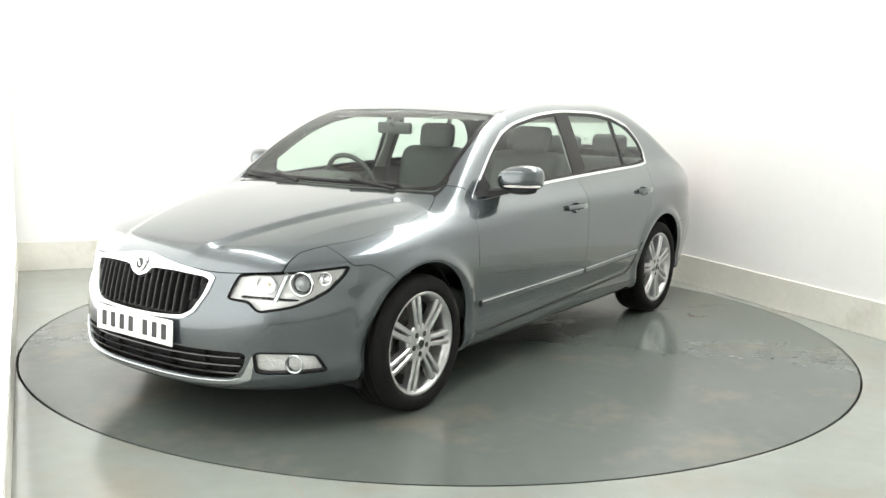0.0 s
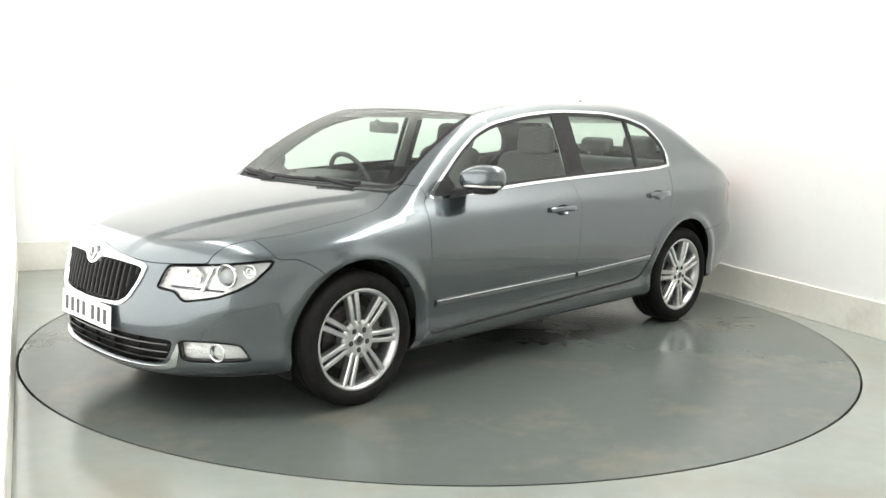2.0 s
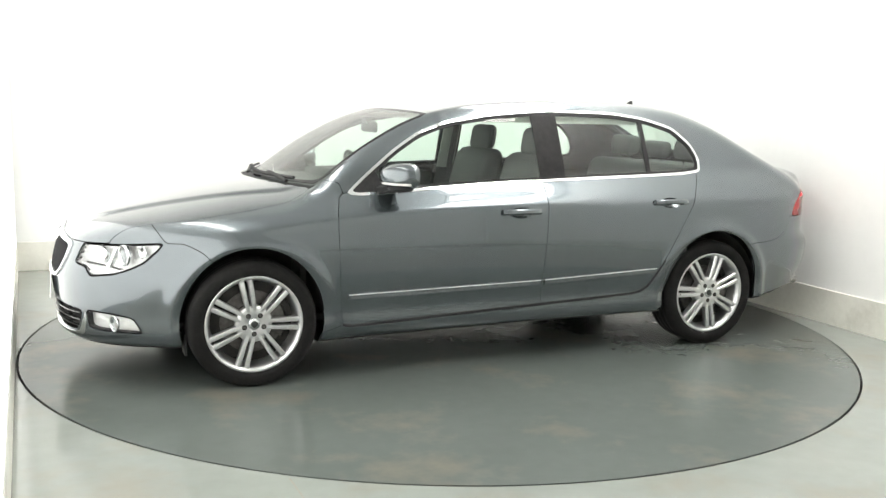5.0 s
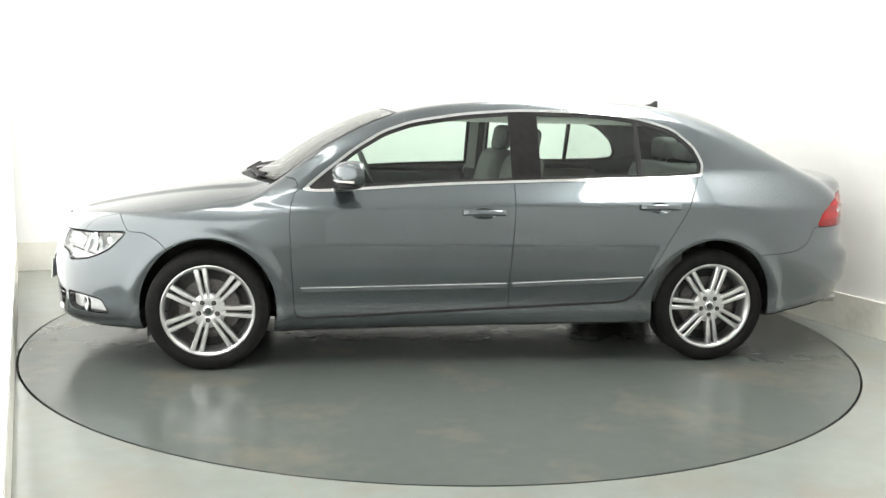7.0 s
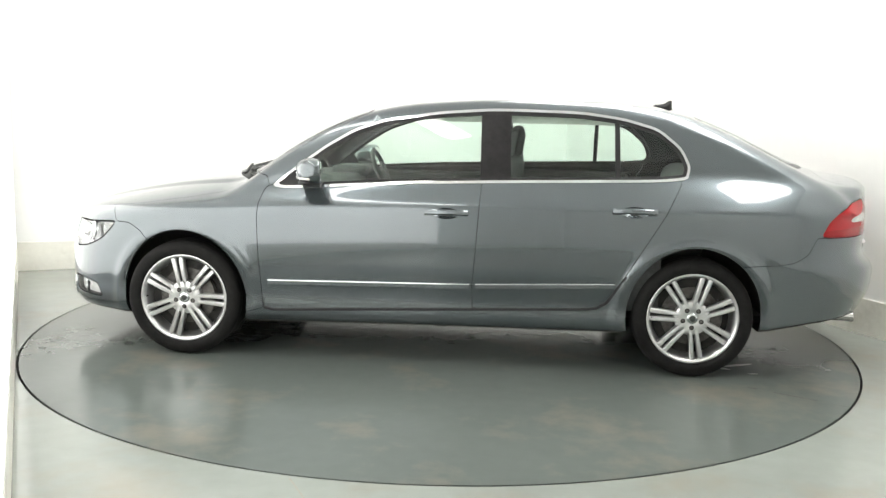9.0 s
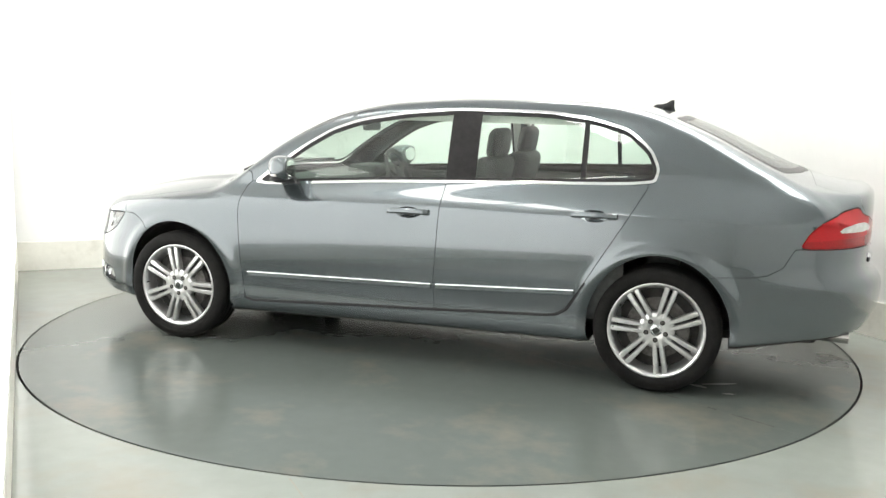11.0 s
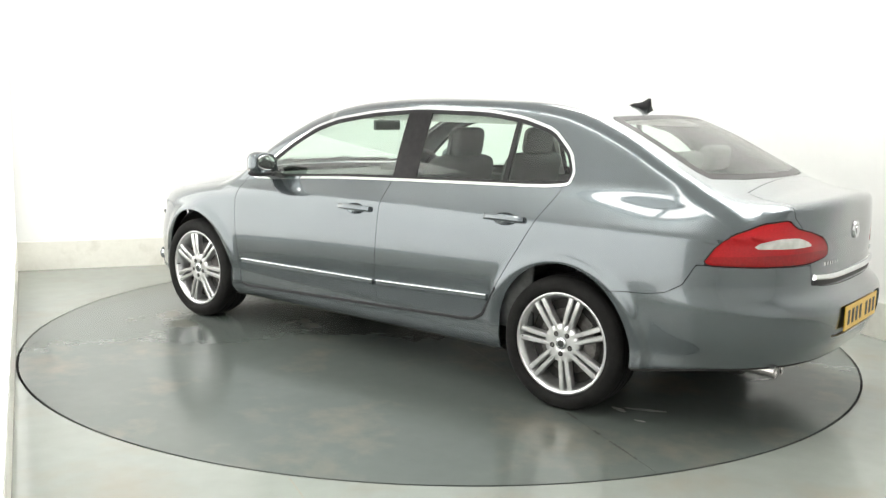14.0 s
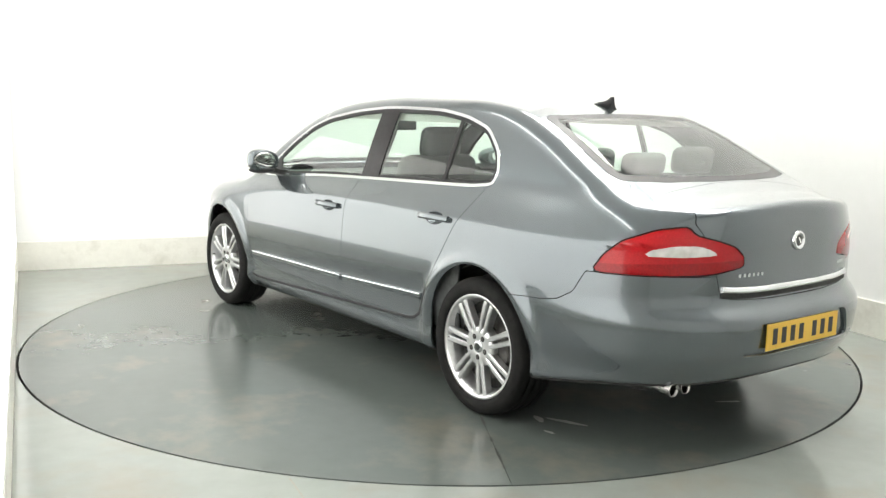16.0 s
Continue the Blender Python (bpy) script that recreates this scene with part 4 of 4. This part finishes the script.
# ---- wheels ----
def wheel(x, sgn):
    w = thing("wheel", "", "")
    w.parent = car
    w.matrix_basis = pose(x, sgn * 0.768, 0.318, 90 if sgn < 0 else -90, 0, 0)
    tagged(w, "wide low-profile wheel with seven twin spokes")
    # local z points out of the car
    part("tyre", lathe([(0.236, 0.085), (0.243, 0.102), (0.262, 0.113), (0.285, 0.112), (0.300, 0.106), (0.311, 0.095), (0.317, 0.075), (0.318, 0.05), (0.3145, 0.047), (0.3145, 0.041), (0.318, 0.038), (0.318, 0.006), (0.3145, 0.003), (0.3145, -0.003), (0.318, -0.006),
                        (0.318, -0.038), (0.3145, -0.041), (0.3145, -0.047), (0.318, -0.05), (0.317, -0.075), (0.308, -0.098), (0.285, -0.112), (0.25, -0.105), (0.236, -0.085)], 72), RUBBER, w, "black rubber tyre", smooth=True)
    rim = part("rim", lathe([(0.225, 0.094), (0.234, 0.100), (0.2415, 0.1005), (0.2435, 0.096), (0.240, 0.088), (0.232, 0.078), (0.222, 0.06), (0.212, 0.02), (0.208, -0.06), (0.235, -0.095), (0.225, -0.095), (0.200, -0.06), (0.204, 0.02), (0.214, 0.066), (0.225, 0.094)], 72), ALLOY, w, "silver alloy rim", smooth=True)
    for k in range(7):
        for side_k in (-1, 1):
            bm = bmesh.new()
            rings = []
            for r in (0.055, 0.085, 0.12, 0.16, 0.20, 0.237):
                f = (r - 0.055) / 0.177
                c = side_k * (0.0150 + 0.0068 * f)
                h = 0.0105 + 0.003 * f
                z = 0.086 + 0.008 * math.sin(math.pi * (0.15 + 0.7 * f)) + 0.003 * f
                rings.append([bm.verts.new((r, c + dy, z + dz)) for dy, dz in ((-h, -0.04), (-h, -0.006), (-h * 0.6, 0), (h * 0.6, 0), (h, -0.006), (h, -0.04))])
            for p, q in zip(rings[:-1], rings[1:]):
                for i in range(6):
                    bm.faces.new((p[i], p[(i + 1) % 6], q[(i + 1) % 6], q[i]))
            bmesh.ops.recalc_face_normals(bm, faces=bm.faces[:])
            bm.transform(pose(0, 0, 0, 0, 0, k * 360 / 7 + (-80 if x > 0 else 99)))
            part("spoke", bm, ALLOY, w)
    part("hub", lathe([(0, 0.088), (0.028, 0.088), (0.034, 0.091), (0.062, 0.0905), (0.080, 0.0895), (0.090, 0.085), (0.094, 0.076), (0.092, 0.05), (0.088, 0.02)], 42), ALLOY, w, smooth=True)
    cap = part("hub_cap", lathe([(0, 0.0955), (0.024, 0.0955), (0.029, 0.092), (0.030, 0.087)], 36), SATIN, w, "silver hub cap", smooth=True)
    part("cap_mark", lathe([(0, 0.0968), (0.014, 0.0968), (0.017, 0.0955)], 30), EMBLEM, w, "dark cap centre", smooth=True)
    for k in range(5):
        a = 2 * math.pi * k / 5 + 0.3
        mm = Matrix.Translation((0.050 * math.cos(a), 0.050 * math.sin(a), 0))
        # flat black disc on the hub face, coloured like a shaded recess
        part("bolt_well", lathe([(0.0, 0.0915), (0.0125, 0.0915), (0.0135, 0.089)], 18, m=mm), BLACK, w, "black disc standing in for the shaded bolt recess")
        part("wheel_bolt", lathe([(0, 0.0945), (0.006, 0.0945), (0.008, 0.093), (0.008, 0.088)], 6, m=mm), IRON, w, "steel wheel bolt")
    part("brake_disc", lathe([(0.06, 0.035), (0.09, 0.035), (0.092, 0.022), (0.156, 0.022), (0.157, 0.0), (0.06, 0.0)], 48), IRON, w, "grey iron brake disc", smooth=False)
    bm = lathe([(0.095, 0.05), (0.16, 0.05), (0.168, 0.03), (0.168, -0.02), (0.095, -0.02), (0.095, 0.05)], 10, math.radians(150), math.radians(215))
    part("brake_caliper", bm, IRON, w, "grey brake caliper")
    # added dark disc: its colour gives the shade behind the spokes
    part("wheel_dish", lathe([(0.0, 0.016), (0.206, 0.016), (0.207, 0.0), (0, 0.0)], 48), UNDER, w, "dark disc standing in for the shaded wheel inside")
    part("valve", lathe([(0, 0.105), (0.003, 0.105), (0.004, 0.085)], 8, m=Matrix.Translation((0.212, 0.0, -0.005))), BLACK, w, "black tyre valve")
    return w


for x in (1.38, -1.38):
    for sgn in (1, -1):
        wheel(x, sgn)
        mm = Matrix.Translation((x, 0, 0.318)) @ pose(0, 0, 0, -90 if sgn > 0 else 90)
        a0, a1 = (math.radians(170), math.radians(370)) if sgn > 0 else (math.radians(-10), math.radians(190))
        bm = lathe([(0.372, 0.80 if x > 0 else 0.83), (0.395, 0.78), (0.395, 0.50), (0.0, 0.50)], 40, a0, a1, m=mm)
        part("wheel_arch_liner", bm, UNDER, car, "black wheel-arch liner", smooth=True)
        if x > 0:
            part("air_deflector", box(1.69, 1.702, sgn * 0.72 - 0.05, sgn * 0.72 + 0.05, 0.16, 0.27, 0.003), BLACK, car, "black air deflector ahead of the wheel")
part("front_axle_beam", box(1.30, 1.46, -0.62, 0.62, 0.2, 0.30, 0.02), UNDER, car, "dark front subframe")
part("rear_axle_beam", box(-1.46, -1.30, -0.62, 0.62, 0.2, 0.30, 0.02), UNDER, car, "dark rear subframe")
part("exhaust_pipe", strip([((0.9, -0.1, 0.17), (0, 0, 1)), ((-0.9, -0.1, 0.18), (0, 0, 1)), ((-1.3, 0.2, 0.24), (0, 0, 1)), ((-1.9, 0.45, 0.27), (0, 0, 1))], 0.06, 0.05), UNDER, car, "dark exhaust pipe")
part("silencer", box(-2.15, -1.80, 0.15, 0.62, 0.26, 0.38, 0.04), UNDER, car, "dark silencer box")
for dy in (0.0, 0.075):
    mm = pose(-2.115, 0.53 + dy, 0.318) @ pose(0, 0, 0, 0, -92, 0)
    part("tail_pipe", lathe([(0.024, -0.1), (0.028, 0.0), (0.029, 0.17), (0.030, 0.175), (0.027, 0.176), (0.025, 0.16), (0.024, 0.02), (0.0, 0.02)], 28, m=mm), PIPE, car, "steel tail pipe", smooth=True)

# ---- roof aerial, wipers ----
bm = bmesh.new()
outline = [(-1.225, 1.0), (-1.245, 1.014), (-1.275, 1.022), (-1.30, 1.033), (-1.325, 1.056), (-1.342, 1.060), (-1.338, 1.035), (-1.350, 1.0)]
rings = []
for x, z in outline:
    h = 0.018 * (1.0 - (z - 1.0) / 0.10) * (0.5 if x > -1.21 else 1.0)
    base = top_z(x, 0.0)
    rings.append([bm.verts.new((x, y, zz)) for y, zz in ((-0.02 if x < -1.21 else -0.004, base - 0.003), (-h, base + (z - 1.0) * 0.6), (-h * 0.3, base + (z - 1.0)), (h * 0.3, base + (z - 1.0)), (h, base + (z - 1.0) * 0.6), (0.02 if x < -1.21 else 0.004, base - 0.003))])
for p, q in zip(rings[:-1], rings[1:]):
    for i in range(5):
        bm.faces.new((p[i], p[i + 1], q[i + 1], q[i]))
bm.faces.new(rings[-1])
bm.faces.new(rings[0])
for p, q in zip(rings[:-1], rings[1:]):
    bm.faces.new((p[5], p[0], q[0], q[5]))
bmesh.ops.recalc_face_normals(bm, faces=bm.faces[:])
part("roof_aerial", bm, BLACK, car, "dark shark-fin aerial", smooth=True)
for y0, y1 in ((0.50, -0.12), (-0.08, -0.60)):
    pts = []
    for k in range(13):
        y = y0 + (y1 - y0) * k / 12
        x = 1.20 - 0.13 * (abs(y) / 0.6) ** 2 - 0.015
        pts.append(((x, y, top_z(x, abs(y)) + 0.014), (0.5, 0, 0.85)))
    wp = part("wiper", strip(pts, 0.018, 0.014), BLACK, car, "black windscreen wiper")
    x = 1.225 - 0.13 * (abs(y0) / 0.6) ** 2
    part("wiper_arm", strip([((x, y0, top_z(x, abs(y0)) + 0.01), (0.4, 0, 1)), (tuple(Vector(pts[5][0]) + Vector((0.008, 0, 0.014))), (0.4, 0, 1))], 0.02, 0.012), BLACK, wp)


# ---- cabin ----
def soft_box(x0, x1, y0, y1, z0, z1, bevel, shear=0.0, sub=2):
    bm = box(x0, x1, y0, y1, z0, z1)
    bmesh.ops.bevel(bm, geom=bm.edges[:], offset=bevel, segments=4, affect="EDGES", profile=0.5)
    for v in bm.verts:
        v.co.x -= shear * (v.co.z - z0)
    return bm


def seat(sgn):
    s = thing("front_seat", "", "")
    s.parent = car
    tagged(s, "dark leather front seat")
    y = sgn * 0.37
    part("cushion", soft_box(-0.28, 0.28, y - 0.26, y + 0.26, 0.40, 0.56, 0.06), CLOTH, s, smooth=True)
    part("backrest", soft_box(-0.32, -0.16, y - 0.25, y + 0.25, 0.50, 1.13, 0.07, 0.26), CLOTH, s, smooth=True)
    part("headrest", soft_box(-0.45, -0.36, y - 0.135, y + 0.135, 1.115, 1.285, 0.045, 0.15), CLOTH, s, smooth=True)
    for dy in (-0.06, 0.06):
        part("headrest_post", box(-0.405, -0.393, y + dy - 0.006, y + dy + 0.006, 1.04, 1.14), CHROME, s, "chrome headrest post")


seat(1)
seat(-1)
bench = thing("rear_bench", "", "")
bench.parent = car
tagged(bench, "dark leather rear bench")
part("cushion", soft_box(-1.35, -0.85, -0.62, 0.62, 0.42, 0.58, 0.06), CLOTH, bench, smooth=True)
part("backrest", soft_box(-1.44, -1.26, -0.62, 0.62, 0.55, 1.06, 0.06, 0.3), CLOTH, bench, smooth=True)
for y in (-0.37, 0.0, 0.37):
    part("headrest", soft_box(-1.60, -1.50, y - 0.13, y + 0.13, 1.09, 1.225 if y else 1.20, 0.04, 0.1), CLOTH, bench, smooth=True)
    for dy in (-0.06, 0.06):
        part("headrest_post", box(-1.56, -1.55, y + dy - 0.006, y + dy + 0.006, 1.02, 1.11), CHROME, bench, "chrome headrest post")
part("parcel_shelf", soft_box(-1.98, -1.58, -0.56, 0.56, 1.015, 1.04, 0.01), CABIN_GREY, car, "dark parcel shelf")
part("cabin_floor", box(-1.9, 1.1, -0.72, 0.72, 0.28, 0.32), CARPET, car, "dark carpeted cabin floor")
part("bulkhead", box(1.08, 1.11, -0.70, 0.70, 0.3, 0.93), UNDER, car, "dark bulkhead")
dash = part("dashboard", soft_box(0.56, 1.04, -0.70, 0.70, 0.70, 0.955, 0.06, -0.0), CABIN_GREY, car, "dark dashboard", smooth=True)
part("instrument_hood", soft_box(0.54, 0.78, -0.53, -0.21, 0.93, 1.0, 0.03), CABIN_GREY, dash, smooth=True)
part("centre_console", soft_box(-0.3, 0.62, -0.11, 0.11, 0.32, 0.62, 0.03), CABIN_GREY, car, "dark centre console", smooth=True)
wheel_m = pose(0.46, -0.37, 0.925, 0, -68, 0)
sw = bmesh.new()
n1, n2 = 40, 10
ring = [[sw.verts.new(wheel_m @ Vector(((0.182 + 0.015 * math.cos(b)) * math.cos(a), (0.182 + 0.015 * math.cos(b)) * math.sin(a), 0.015 * math.sin(b)))) for b in np.linspace(0, 2 * math.pi, n2, endpoint=False)] for a in np.linspace(0, 2 * math.pi, n1, endpoint=False)]
for i in range(n1):
    for j in range(n2):
        sw.faces.new((ring[i][j], ring[(i + 1) % n1][j], ring[(i + 1) % n1][(j + 1) % n2], ring[i][(j + 1) % n2]))
bmesh.ops.recalc_face_normals(sw, faces=sw.faces[:])
steer = part("steering_wheel", sw, CLOTH, car, "dark leather steering wheel", smooth=True)
part("wheel_boss", lathe([(0, 0.02), (0.05, 0.018), (0.07, 0.0), (0.06, -0.03), (0.03, -0.14)], 24, m=wheel_m), CABIN_GREY, steer, smooth=True)
for a in (90, 210, -30):
    part("wheel_arm", box(0.05, 0.182, -0.02, 0.02, -0.012, 0.006, 0.004), CABIN_GREY, steer, m=wheel_m @ pose(0, 0, 0, 0, 0, a + 90))
im = part("inner_mirror", soft_box(0.50, 0.53, -0.12, 0.12, 1.235, 1.30, 0.013), CABIN_GREY, car, "dark inner mirror", smooth=True)
part("mirror_stalk", strip([((0.53, 0, 1.285), (0, 0, 1)), ((0.57, 0, 1.305), (0, 0, 1))], 0.03, 0.02), CABIN_GREY, im)
for sgn in (1, -1):
    for x0, x1, zt in ((-0.22, 0.92, 0.945), (-1.2, -0.25, 0.975)):
        bm = bmesh.new()
        grid = []
        for i in range(13):
            x = x0 + (x1 - x0) * i / 12
            col = []
            for z in (0.34, 0.5, 0.7, 0.85, zt - 0.015, zt):
                y = min(side_y(x, z), 0.9) - (0.05 if z < zt else 0.035) - 0.02 * math.exp(-((z - 0.68) / 0.08) ** 2)
                col.append(bm.verts.new((x, sgn * y, z)))
            grid.append(col)
        for p, q in zip(grid[:-1], grid[1:]):
            for j in range(5):
                bm.faces.new((p[j], q[j], q[j + 1], p[j + 1]))
        ext = bmesh.ops.extrude_face_region(bm, geom=bm.faces[:])
        for v in ext["geom"]:
            if isinstance(v, bmesh.types.BMVert):
                v.co.y += sgn * 0.018
        bmesh.ops.recalc_face_normals(bm, faces=bm.faces[:])
        part("door_card", bm, CABIN_GREY, car, "dark inner door panel", smooth=True)
    part("belt_strap", strip([((-0.33, sgn * (side_y(-0.33, z) - 0.055 if z > 0.98 else 0.70), z), (0, -sgn, 0)) for z in (1.30, 1.15, 1.0, 0.7)], 0.045, 0.004), CABIN_GREY, car, "dark seat belt")
    part("pillar_trim", strip([((-0.31, sgn * (side_y(-0.31, z) - 0.03), z), (0, -sgn, 0)) for z in (0.97, 1.1, 1.2, 1.3, 1.36)], 0.12, 0.02), LINING, car, "pale pillar trim")
# headlining: the roof's inner side
p, n, t = skin_left
lin = (p - 0.035 * n, -n, t[:, ::-1])
q = lin[0]
lin, _ = cut(lin, np.maximum(np.maximum(1.315 - q[:, 2], q[:, 0] - 0.375), -1.40 - q[:, 0]))
panel("headlining", whole(lin), LINING, car, "pale grey headlining", 0)
part("sun_visor", soft_box(0.15, 0.33, 0.12, 0.50, 1.325, 1.340, 0.006), LINING, car, "pale sun visor")
part("windscreen_sticker", lathe([(0, 0.0), (0.022, 0.0), (0.022, 0.001), (0, 0.001)], 20, m=Matrix.Translation((0.325, 0.44, 1.332)) @ Vector((0.5, 0.1, 0.85)).to_track_quat("Z", "Y").to_matrix().to_4x4()), STICKER, windscreen, "round white sticker")


# ---- what moves ----
def motions():
    walk(turntable, [(t, pose(0, 0, 0, 0, 0, a)) for t, a in TURN])
    walk(car, [(t, pose(0, 0, 0, 0, 0, a) @ pose(-0.0228, -0.0068, 0)) for t, a in TURN])


motions()
